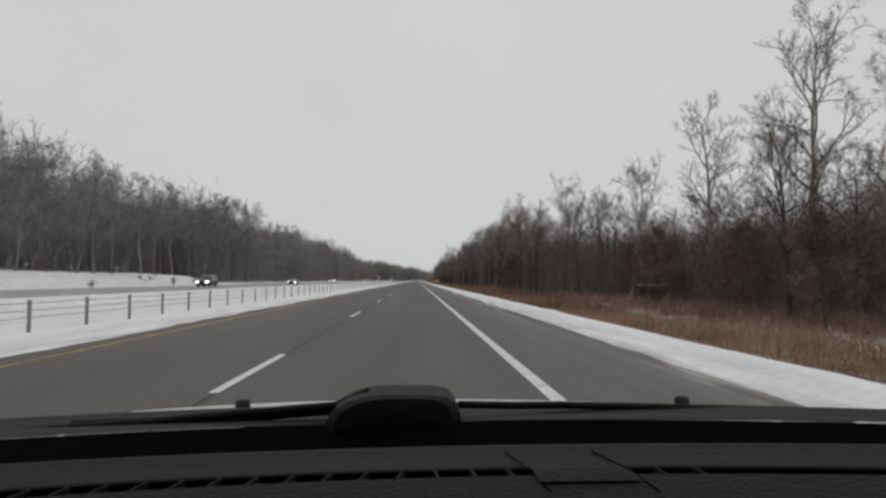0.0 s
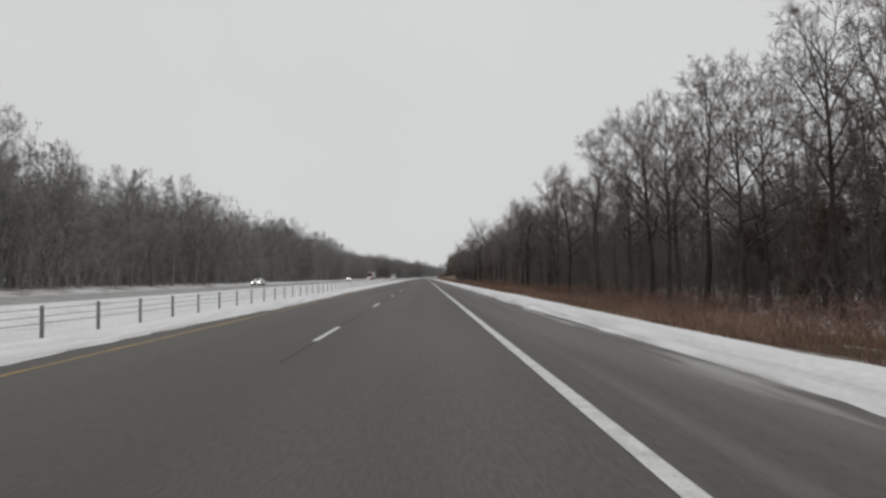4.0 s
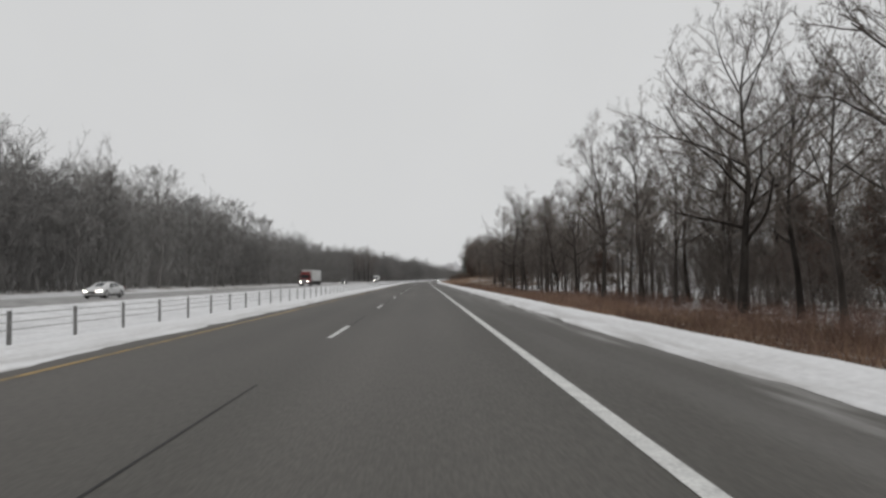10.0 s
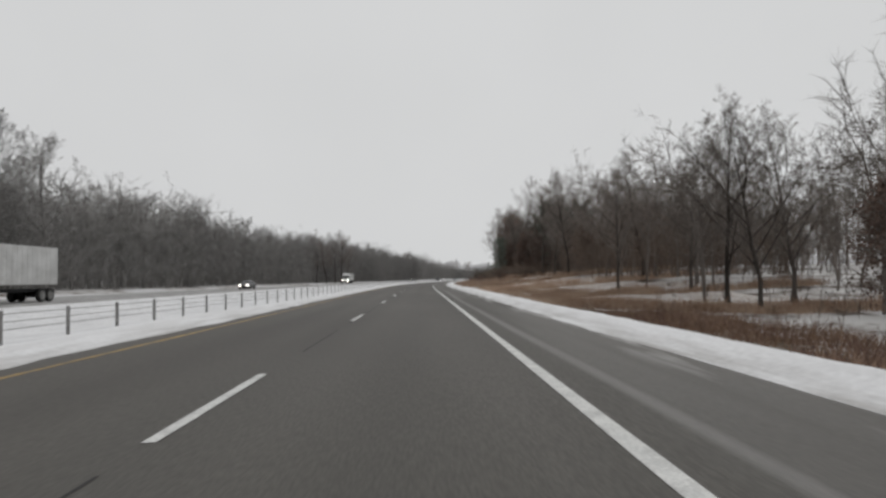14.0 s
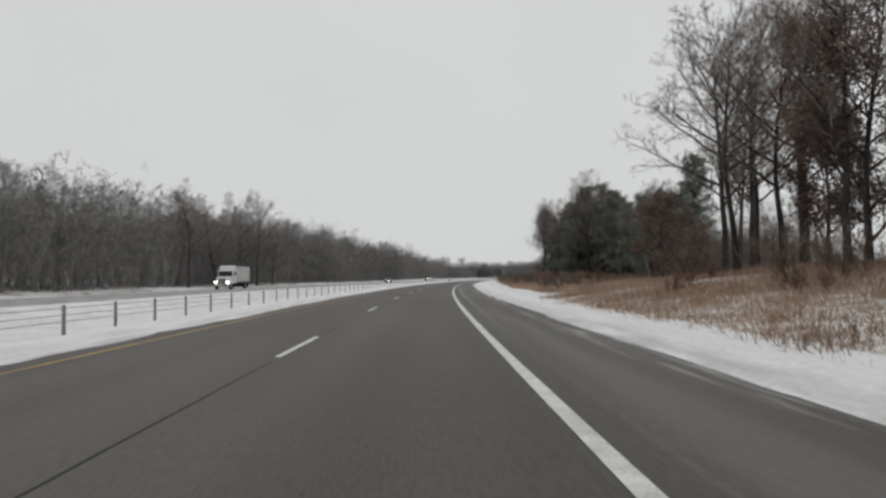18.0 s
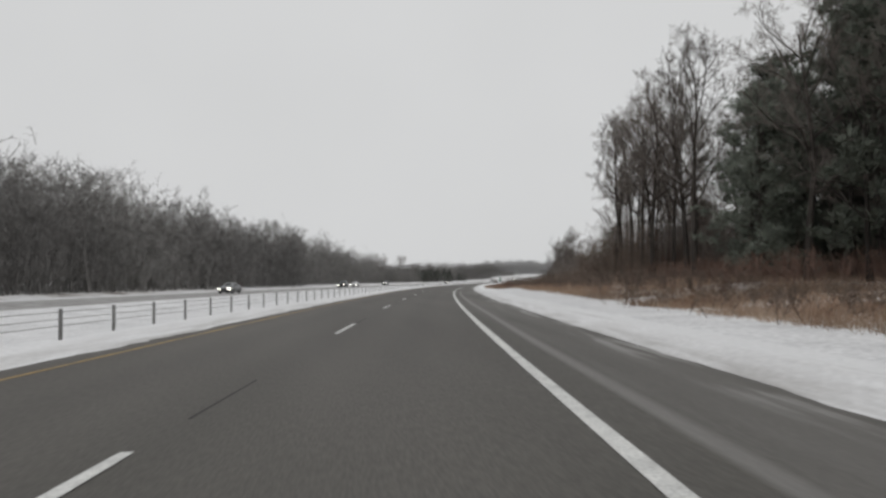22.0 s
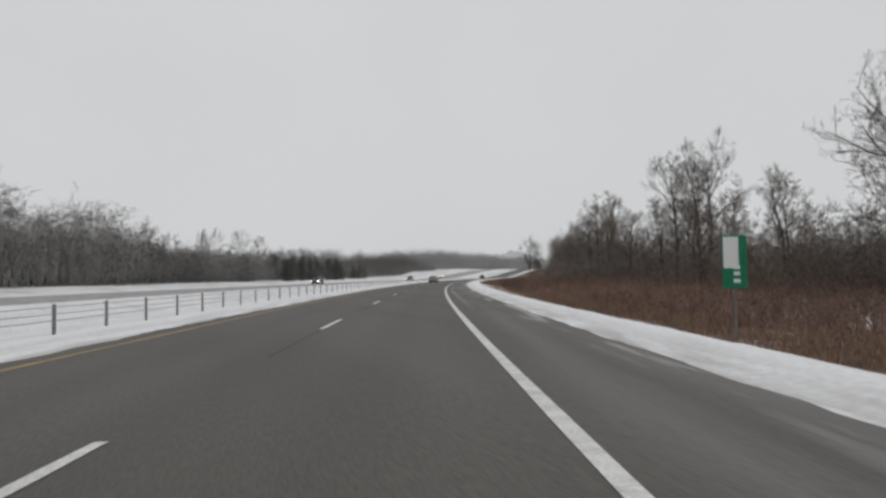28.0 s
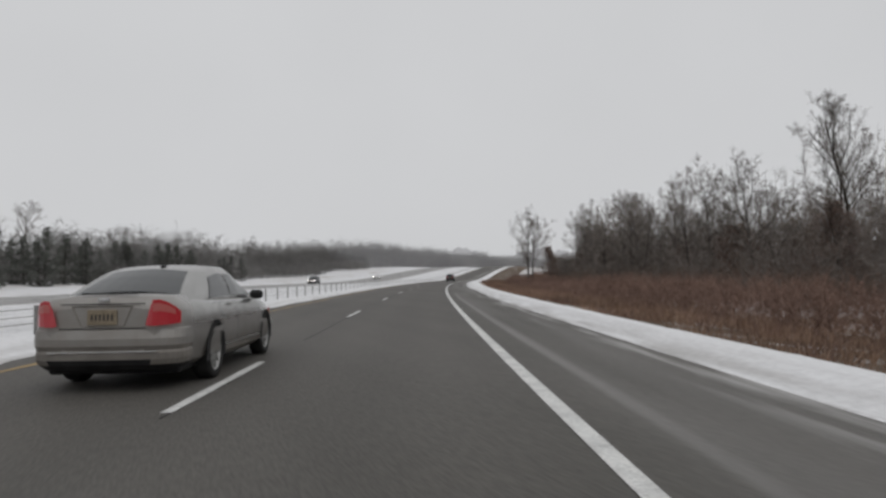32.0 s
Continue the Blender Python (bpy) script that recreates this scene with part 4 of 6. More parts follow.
THICKET = [wood_block("thicket", 70 + i, 30.0, 14.0, 30, 4.5, 9.0, 460, 3.6, TWIG, slim=0.03) for i in range(2)]
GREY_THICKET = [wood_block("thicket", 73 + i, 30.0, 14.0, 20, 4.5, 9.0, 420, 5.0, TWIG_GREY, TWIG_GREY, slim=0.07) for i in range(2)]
SHRUBS = [wood_block("brushwood", 77 + i, 28.0, 9.0, 0, 1, 1, 560, 2.0, RED_BRUSH, RED_BRUSH, slim=0.026) for i in range(2)]
BANK_BRUSH = [wood_block("brushwood", 87 + i, 28.0, 11.0, 0, 1, 1, 330, 1.5, RED_BRUSH, BRUSH, slim=0.026) for i in range(2)]
WOOD_L = "dense leafless winter wood with dark brushy undergrowth"


def lay_block(me, label, s, x, side, scale=1.0):
    ob = new("woodland", me)
    ob.matrix_basis = Matrix.LocRotScale(at(s, x, land(s, x + side * 8) - 0.1), Euler((0, 0, heading(s) + (0 if side > 0 else math.pi))), (1, rng.choice((1, -1)), scale))
    return tagged(ob, label, "woodland", kind="stuff")


lay_block(ROUND_WOODS[0], WOOD_L, 640, 23.5, 1, 0.95)
for i, s in enumerate(range(-5, 1480, 28)):
    if s < 730:
        h = table(s, [(0, 1.08), (60, 1.08), (110, 1.16), (300, 1.14), (400, 1.14), (440, 1.06), (500, 0.95), (585, 0.86), (625, 1.0), (740, 0.92)])
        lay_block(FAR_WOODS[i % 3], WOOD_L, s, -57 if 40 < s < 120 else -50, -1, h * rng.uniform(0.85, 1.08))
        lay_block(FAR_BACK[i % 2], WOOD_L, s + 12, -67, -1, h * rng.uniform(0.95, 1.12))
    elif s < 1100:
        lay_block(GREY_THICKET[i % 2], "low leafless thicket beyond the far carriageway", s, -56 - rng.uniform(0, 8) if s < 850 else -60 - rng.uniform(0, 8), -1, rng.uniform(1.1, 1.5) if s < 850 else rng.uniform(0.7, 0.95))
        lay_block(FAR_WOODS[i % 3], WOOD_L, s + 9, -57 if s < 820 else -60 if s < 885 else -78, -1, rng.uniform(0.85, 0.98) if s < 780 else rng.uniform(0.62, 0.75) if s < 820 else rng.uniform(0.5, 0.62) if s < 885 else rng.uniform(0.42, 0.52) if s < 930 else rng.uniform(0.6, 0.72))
    else:
        lay_block(HILL_WOODS[0], "leafless wood on the rise, its haze put into a pale grey", s, -60, -1, rng.uniform(0.5, 0.75))
        lay_block(HILL_WOODS[0], "leafless wood on the rise, its haze put into a pale grey", s + 12, -77, -1, rng.uniform(0.6, 0.8))
    if s > 1165:
        continue
    x = right_inner(s)
    if s < 318:
        h = table(s, [(0, 0.9), (59, 0.9), (61, 0.92), (105, 0.92), (130, 1.05), (225, 1.05), (250, 0.9), (320, 0.9)])
        lay_block(WOODS[(i + 2) % 3], WOOD_L, s, x + 3, 1, h * rng.uniform(0.9, 1.1))
        lay_block(BACK_WOODS[i % 2], WOOD_L, s + 10, x + 20, 1, h * rng.uniform(0.95, 1.15))
        if s < 110:
            lay_block(WOODS[i % 3], WOOD_L, s + 7, x + 10, 1, h * rng.uniform(0.9, 1.05))
        if s < 62:
            lay_block(BACK_WOODS[(i + 1) % 2], WOOD_L, s + 3, x + 16, 1, h * rng.uniform(0.95, 1.1))
            lay_block(THICKET[i % 2], WOOD_L, s + 6, x + 4, 1, rng.uniform(1.0, 1.2))
        if s < 130:
            lay_block(ROUND_WOODS[i % 2], WOOD_L, s + 14, x + 9, 1, h * rng.uniform(0.95, 1.1))
    elif s < 390:
        lay_block(OPEN_WOODS[i % 2], "open leafless wood over snowy ground", s, x + 1, 1, rng.uniform(0.9, 1.05))
        lay_block(BACK_WOODS[i % 2], WOOD_L, s, x + 48, 1, rng.uniform(0.62, 0.75))
        lay_block(BACK_WOODS[(i + 1) % 2], WOOD_L, s + 14, x + 66, 1, rng.uniform(0.7, 0.85))
    elif s < 432:
        lay_block(ROUND_WOODS[i % 2], WOOD_L, s, x + 1, 1, rng.uniform(0.9, 1.0))
        lay_block(WOODS[i % 3], WOOD_L, s + 9, x + 14, 1, rng.uniform(0.75, 0.85))
    elif s < 490:
        lay_block(WOODS[i % 3], WOOD_L, s, x + 3, 1, rng.uniform(0.95, 1.1))
        lay_block(ROUND_WOODS[i % 2], WOOD_L, s + 5, x + 10, 1, rng.uniform(1.0, 1.15))
    elif s < 535:
        lay_block(THICKET[i % 2], WOOD_L, s, x + 45, 1, 0.7)
    elif s < 650:
        lay_block(WOODS[i % 3], WOOD_L, s, x + 4, 1, rng.uniform(0.8, 1.0))
        lay_block(ROUND_WOODS[i % 2], WOOD_L, s + 9, x + 14, 1, rng.uniform(0.85, 1.0))
    else:
        lay_block(THICKET[i % 2], "low leafless thicket behind the weedy verge", s, x - 5, 1, rng.uniform(0.8, 1.05) * (1.12 if s < 705 else 1.0))
        lay_block((ROUND_WOODS if s < 960 else BACK_WOODS)[i % 2], WOOD_L, s, x + (1 if 680 < s < 760 else 8), 1, table(s, [(650, 1.0), (690, 1.05), (730, 1.2), (770, 1.0), (820, 0.88), (850, 1.0), (880, 1.3), (1000, 1.3), (1200, 1.0)]) * rng.uniform(0.88, 1.1))
    if s > 665 and s < 1040:
        lay_block(SHRUBS[i % 2], "reddish-brown leafless brush along the verge", s, x - 17, 1, rng.uniform(0.6, 0.9))
        lay_block(SHRUBS[(i + 1) % 2], "reddish-brown leafless brush along the verge", s + 9, x - 10, 1, rng.uniform(0.8, 1.1))
    elif s < 318:
        lay_block(SHRUBS[i % 2], "reddish-brown leafless brush along the verge", s, x - 4, 1, rng.uniform(0.5, 0.75))
    if 530 < s < 625:
        lay_block(SHRUBS[(i + 1) % 2], "reddish-brown leafless brush along the verge", s, x - 4, 1, rng.uniform(0.5, 0.8))
    if 430 < s < 480 or 555 < s < 645:
        lay_block(BANK_BRUSH[i % 2], "tan dead stalks and leafless brush on the snowy bank", s, 15.0 if s < 500 else 12.0, 1, rng.uniform(0.45, 0.65))


def make_bush(seed, h, mat):
    """A low rounded leafless bush."""
    rg = random.Random(seed)
    tw = Shell()
    bush = tagged(new("bush"), "low rounded leafless brown bush in snow", "bush")
    for _ in range(7):
        d = aside(rg, UP, rg.uniform(0.1, 0.85))
        st = crooked(rg, Vector((rg.gauss(0, 0.1), rg.gauss(0, 0.1), -0.1)), d, h * rg.uniform(0.7, 1.1), 3, 0.12, 0.05)
        sh = Shell()
        sh.tube(st, [0.016, 0.011, 0.007, 0.0], 3)
        child("stem", sh.mesh("stem", mat), bush)
        for _ in range(48):
            q = st[1].lerp(st[3], rg.random())
            blade(rg, tw, q, (aside(rg, d, rg.uniform(0.3, 1.0))) * h * rg.uniform(0.15, 0.42), 0.018)
    child("crown", tw.mesh("crown", mat), bush)
    return bush


BUSH = [make_bush(95, 1.3, BRUSH), make_bush(96, 1.0, RED_BRUSH), make_bush(97, 1.6, BRUSH)]
for s0, s1, n in ((425, 500, 44), (500, 545, 22), (555, 650, 44)):
    for _ in range(n):
        plant(rng.choice(BUSH), rng.uniform(s0, s1), rng.triangular(10.0 if s0 < 500 else 12.5, 20, 16), rng.uniform(0.6, 1.4), rng.uniform(0, 360), "bushes on the bank")


for _ in range(16):
    plant(rng.choice(BUSH), rng.uniform(48, 118), -rng.uniform(41, 55), rng.uniform(0.7, 1.5), rng.uniform(0, 360), "bushes on the far slope")


def weed_patch(seed, length, deep, tufts, blades, h0, h1, spread, stray, gaps, grass=DRY_GRASS):
    """Tufts of dry stems that arch outwards, taller weeds among them, with bare gaps between; length in stations."""
    rg = random.Random(seed)
    sh = Shell()
    tufts, stray = round(tufts * STATION), round(stray * STATION)
    for k in range(tufts + stray):
        cx, cy = rg.uniform(0, deep), rg.uniform(-length / 2, length / 2) * STATION
        patchy = noise.noise(Vector((cx * 0.22, cy * 0.16, seed * 3.1))) + 0.5 * noise.noise(Vector((cx * 0.7, cy * 0.6, seed)))
        near = 1.0 if grass is TAN_GRASS else min(1, cx / 4.0)
        if patchy < gaps - 0.25 * near:
            continue
        low = (0.45 + 0.55 * near) * (0.8 + 0.6 * patchy)
        size = rg.uniform(0.6, 1.25)
        weed = rg.random() < 0.3
        for _ in range(blades if k < tufts else 3):
            ox, oy = rg.gauss(0, spread * size), rg.gauss(0, spread * size)
            p = Vector((cx + ox, cy + oy, -0.12))
            hh = rg.uniform(h0, h1) * low * size * (1.15 if weed else 1.0)
            d = Vector((ox * 0.6 + rg.gauss(0, 0.35), oy * 0.6 + rg.gauss(0, 0.35), 1)).normalized()
            blade(rg, sh, p, d * hh, rg.uniform(0.012, 0.03), 1 if weed else 0)
            if weed:
                blade(rg, sh, p + d * hh * rg.uniform(0.35, 0.8), aside(rg, d, 0.6) * hh * 0.4, 0.02, 1)
    return sh.mesh("dry_grass", grass, RED_BRUSH if grass is DRY_GRASS else DRY_GRASS)


WEEDS = [weed_patch(80 + i, 12.0, 12.5, 330, 18, 0.25, 0.85, 0.26, 260, -0.12) for i in range(4)]
SPARSE = [weed_patch(90 + i, 12.0, 11.0, 620, 34, 0.22, 0.62, 0.30, 380, 0.02, TAN_GRASS) for i in range(3)]
THIN = [weed_patch(93 + i, 12.0, 4.6, 120, 16, 0.15, 0.45, 0.24, 60, 0.12) for i in range(2)]
for i, s in enumerate(range(-6, 1000, 11)):
    banked = table(s, RIGHT_WALL) > 0.2
    open_front = 772 < s < 832
    start = 12.6 if open_front else 11.6 if 494 < s < 660 else 8.4
    for x, wide in ((start, 11.0), (start + 11.1, 10.0), (start + 21.1, 10.0)) + (((8.4, 4.6),) if open_front else ()):
        if x > start and ((right_inner(s) < 25 and not banked) or s > 630):
            continue
        if x > 24 and not 495 < s < 562:
            continue
        ob = new("dry_grass", THIN[i % 2] if wide == 4.6 else SPARSE[i % 3] if banked and x < 25 else WEEDS[(i + int(x)) % 4])
        t = math.atan2(land(s, x + wide) - land(s, x), wide)
        ob.matrix_basis = stand(s, x, land(s, x)) @ pose(0, 0, 0, 0, -math.degrees(t), 0) @ Matrix.Diagonal((1, (1, -1)[i // 4 % 2], 1, 1))
        tagged(ob, "tan-brown dry grass tufts in thin snow" if (banked and x < 25) or wide == 4.6 else "tall russet-brown dry grass and weeds", "grass", kind="stuff")


# ---- vehicles ----
SILVER = material("dirty_silver_paint", [(0.3, (0.33, 0.325, 0.315)), (0.7, (0.43, 0.425, 0.415))], scale=0.9, rough=0.27, fine=30, metal=0.75, spec=0.5, grain=0.2)


def salted(m, tint):
    """Dried road salt and dirt thrown up over the rear end and the lower sides."""
    n, l = m.node_tree.nodes, m.node_tree.links
    b = n["Principled BSDF"]
    co, sep = n.new("ShaderNodeTexCoord"), n.new("ShaderNodeSeparateXYZ")
    l.new(co.outputs["Object"], sep.inputs[0])
    spots = n.new("ShaderNodeTexNoise")
    spots.inputs["Scale"].default_value, spots.inputs["Detail"].default_value = 5.0, 7.0
    l.new(co.outputs["Object"], spots.inputs["Vector"])
    parts = []
    for out, a0, a1, top in (("Z", 0.8, 0.3, 0.8), ("Y", -1.9, -2.4, 0.7)):
        k = n.new("ShaderNodeMapRange")
        k.inputs["From Min"].default_value, k.inputs["From Max"].default_value, k.inputs["To Max"].default_value = a0, a1, top
        l.new(sep.outputs[out], k.inputs["Value"])
        parts.append(k.outputs[0])
    most, mul = n.new("ShaderNodeMath"), n.new("ShaderNodeMath")
    most.operation, mul.operation, mul.use_clamp = "MAXIMUM", "MULTIPLY", True
    l.new(parts[0], most.inputs[0])
    l.new(parts[1], most.inputs[1])
    grow_spots = n.new("ShaderNodeMapRange")
    grow_spots.inputs["From Min"].default_value, grow_spots.inputs["From Max"].default_value = 0.25, 0.65
    grow_spots.inputs["To Min"].default_value = 0.45
    l.new(spots.outputs["Fac"], grow_spots.inputs["Value"])
    l.new(most.outputs[0], mul.inputs[0])
    l.new(grow_spots.outputs[0], mul.inputs[1])
    x = n.new("ShaderNodeMix")
    x.data_type = "RGBA"
    x.inputs[7].default_value = (*tint, 1)
    l.new(mul.outputs[0], x.inputs[0])
    l.new(b.inputs["Base Color"].links[0].from_socket, x.inputs[6])
    l.new(x.outputs[2], b.inputs["Base Color"])
    for key, clean, dirty in (("Roughness", 0.24, 0.6), ("Metallic", 0.75, 0.25)):
        k = n.new("ShaderNodeMapRange")
        k.inputs["To Min"].default_value, k.inputs["To Max"].default_value = clean, dirty
        l.new(mul.outputs[0], k.inputs["Value"])
        l.new(k.outputs[0], b.inputs[key])


salted(SILVER, (0.27, 0.243, 0.215))
GRIME = material("road_grime", [(0.3, (0.17, 0.155, 0.138)), (0.7, (0.27, 0.25, 0.228))], scale=1.8, rough=0.5, fine=30, grain=0.3, metal=0.3)
CAR_WHITE = material("white_car_paint", [(0.3, (0.55, 0.55, 0.55)), (0.7, (0.7, 0.7, 0.7))], scale=1.2, rough=0.35, fine=25, spec=0.5, grain=0.2)
CAR_DARK = material("dark_car_paint", [(0.3, (0.03, 0.032, 0.036)), (0.7, (0.06, 0.062, 0.066))], scale=1.2, rough=0.3, fine=25, spec=0.5, grain=0.2)
CAR_GREY = material("grey_car_paint", [(0.3, (0.12, 0.125, 0.13)), (0.7, (0.2, 0.205, 0.21))], scale=1.2, rough=0.3, fine=25, metal=0.3, spec=0.5, grain=0.2)
CAB_RED = material("faded_red_cab_paint", [(0.3, (0.12, 0.02, 0.02)), (0.7, (0.2, 0.04, 0.035))], scale=1.2, rough=0.45, fine=20, grain=0.2)
DARK_GLASS = plain("dark_car_glass", (0.03, 0.034, 0.036), 0.12, spec=0.6)
RUBBER = material("tyre_rubber", [(0.3, (0.014, 0.014, 0.014)), (0.7, (0.03, 0.029, 0.028))], scale=6, rough=0.85, fine=40)
ALLOY = material("alloy_wheel", [(0.3, (0.3, 0.3, 0.29)), (0.7, (0.45, 0.45, 0.44))], scale=5, rough=0.4, metal=0.6, fine=30)
BLACK_PLASTIC = material("black_trim_plastic", [(0.3, (0.012, 0.012, 0.013)), (0.7, (0.024, 0.024, 0.025))], scale=6, rough=0.6, fine=60)
CHROME = plain("chrome_trim", (0.6, 0.6, 0.6), 0.2, metal=1.0)
TAIL_RED = plain("red_tail_lens", (0.33, 0.022, 0.03), 0.12, spec=0.8, emit=0.2)
TAIL_CLEAR = plain("clear_lamp_lens", (0.48, 0.13, 0.12), 0.2, spec=0.6)
HEAD = plain("lit_headlamp", (1.0, 0.95, 0.85), 0.3, emit=9.0)
PLATE = material("tan_number_plate", [(0.3, (0.2, 0.16, 0.11)), (0.7, (0.3, 0.25, 0.18))], scale=8, rough=0.6, fine=40)
PLATE_INK = plain("plate_ink", (0.06, 0.05, 0.045), 0.7)


def chamfer(sh, c, size, e, m=0, mat=None):
    """A box with cut edges."""
    x, y, z = (0.5 * q for q in size)
    pts, idx = [], {}
    for sx in (-1, 1):
        for sy in (-1, 1):
            for sz in (-1, 1):
                for k, q in enumerate(((x, y - e, z - e), (x - e, y, z - e), (x - e, y - e, z))):
                    p = Vector((sx * q[0], sy * q[1], sz * q[2]))
                    if mat:
                        p = mat @ p
                    idx[sx, sy, sz, k] = len(sh.v) + len(pts)
                    pts.append(tuple(p + Vector(c)))
    sh.v += pts
    s2 = (-1, 1)
    fs = []
    for s in s2:
        fs.append([idx[s, a, b, 0] for a, b in ((-1, -1), (1, -1), (1, 1), (-1, 1))])
        fs.append([idx[a, s, b, 1] for a, b in ((-1, -1), (1, -1), (1, 1), (-1, 1))])
        fs.append([idx[a, b, s, 2] for a, b in ((-1, -1), (1, -1), (1, 1), (-1, 1))])
    for a in s2:
        for b in s2:
            fs.append([idx[a, b, -1, 0], idx[a, b, 1, 0], idx[a, b, 1, 1], idx[a, b, -1, 1]])
            fs.append([idx[a, -1, b, 0], idx[a, 1, b, 0], idx[a, 1, b, 2], idx[a, -1, b, 2]])
            fs.append([idx[-1, a, b, 1], idx[1, a, b, 1], idx[1, a, b, 2], idx[-1, a, b, 2]])
            for c2 in s2:
                fs.append([idx[a, b, c2, 0], idx[a, b, c2, 1], idx[a, b, c2, 2]])
    sh.f += [tuple(q) for q in fs]
    sh.m += [m] * len(fs)


def block(name, c, size, e, mat, parent, label="", turn=None):
    sh = Shell()
    chamfer(sh, c, size, e, 0, turn)
    return child(name, sh.mesh(name, mat), parent, label)


def blend_rows(rows, y):
    if y <= rows[0][0]:
        return rows[0][1:]
    for a, b in zip(rows, rows[1:]):
        if y <= b[0]:
            f = (y - a[0]) / (b[0] - a[0])
            return tuple(p + (q - p) * f for p, q in zip(a[1:], b[1:]))
    return rows[-1][1:]


def body_half(r):
    zl, zs, zt, wl, wm, wb, wd = r
    return [(0, zl), (wl * 0.85, zl), (wl, zl + 0.09), (wm, 0.45 * zl + 0.55 * zs), (wb + 0.02, zs - 0.05), (wb - 0.01, zs + 0.01), (wd, zt - 0.01), (wd * 0.6, zt + 0.012), (0, zt + 0.02)]


def cabin_half(r):
    zt, wb, wt = r
    zb = 0.9
    return [(wb, zb), (wb, 0.97), (wb - 0.3 * (wb - wt), 0.97 + 0.42 * (zt - 0.97)), (wt + 0.05, zt - 0.07), (wt - 0.02, zt - 0.02), (wt * 0.6, zt), (0, zt + 0.012)]


def loft(rows, half, steps, name, mat, parent, label=""):
    """A smooth shell through mirrored half outlines along the length."""
    y0, y1 = rows[0][0], rows[-1][0]
    ys = [y0 + (y1 - y0) * i / steps for i in range(steps + 1)]
    v, f = [], []
    n = 0
    for y in ys:
        h = half(blend_rows(rows, y))
        ring = [(x, z) for x, z in h] + [(-x, z) for x, z in h[::-1] if x > 1e-6]
        n = len(ring)
        v += [(x, y, z) for x, z in ring]
    for i in range(steps):
        for j in range(n):
            a, b = i * n + j, i * n + (j + 1) % n
            f.append((a, b, b + n, a + n))
    f.append(tuple(range(n))[::-1])
    f.append(tuple(steps * n + j for j in range(n)))
    me = bpy.data.meshes.new(name)
    me.from_pydata(v, [], f)
    me.materials.append(mat)
    me.polygons.foreach_set("use_smooth", [True] * (len(f) - 2) + [False] * 2)
    bm = bmesh.new()
    bm.from_mesh(me)
    bmesh.ops.recalc_face_normals(bm, faces=bm.faces)
    bm.to_mesh(me)
    bm.free()
    return child(name, me, parent, label)


def on_half(h, u):
    k = min(max(u, 0.0), len(h) - 1.001)
    i = int(k)
    return h[i][0] + (h[i + 1][0] - h[i][0]) * (k - i), h[i][1] + (h[i + 1][1] - h[i][1]) * (k - i)


def patch(rows, half, corners, side, out, name, mat, parent, label="", nu=6, nv=8):
    """A panel lying just proud of the shell; corners (y, u): rear low, front low, front high, rear high."""
    sh = Shell()
    grid = []
    for i in range(nv + 1):
        a = i / nv
        row = []
        for j in range(nu + 1):
            b = j / nu
            y = (corners[0][0] * (1 - a) + corners[1][0] * a) * (1 - b) + (corners[3][0] * (1 - a) + corners[2][0] * a) * b
            u = (corners[0][1] * (1 - a) + corners[1][1] * a) * (1 - b) + (corners[3][1] * (1 - a) + corners[2][1] * a) * b
            x, z = on_half(half(blend_rows(rows, y)), u)
            row.append(Vector((side * (x + out * 0.9), y, z + out * 0.5)))
        grid.append(row)
    for i in range(nv):
        for j in range(nu):
            sh.quad(grid[i][j], grid[i + 1][j], grid[i + 1][j + 1], grid[i][j + 1])
    return child(name, sh.mesh(name, mat, smooth=True), parent, label)


def end_patch(rows, y0, y1, wide0, wide1, out, name, mat, parent, n=8):
    """A wide screen across the shell from y0 to y1."""
    sh = Shell()
    for i in range(n):
        for j in range(8):
            q = []
            for di, dj in ((0, 0), (1, 0), (1, 1), (0, 1)):
                a, b = (i + di) / n, (j + dj) / 8 * 2 - 1
                y = y0 + (y1 - y0) * a
                w = (wide0 + (wide1 - wide0) * a) * b
                zt, wb, wt = blend_rows(rows, y)
                q.append(Vector((w, y + (out if y1 > y0 and y0 > 0 else -out), zt + 0.012 - 0.05 * b * b + out)))
            sh.quad(*q)
    return child(name, sh.mesh(name, mat, smooth=True), parent)


def lathe(prof, n, cx=0.0):
    """Rings about the x axis from (x, radius) pairs."""
    sh = Shell()
    for x, r in prof:
        for j in range(n):
            a = 2 * math.pi * j / n
            sh.v.append((x + cx, r * math.cos(a), r * math.sin(a)))
    for i in range(len(prof) - 1):
        for j in range(n):
            sh.f.append((i * n + j, i * n + (j + 1) % n, (i + 1) * n + (j + 1) % n, (i + 1) * n + j))
            sh.m.append(0)
    return sh


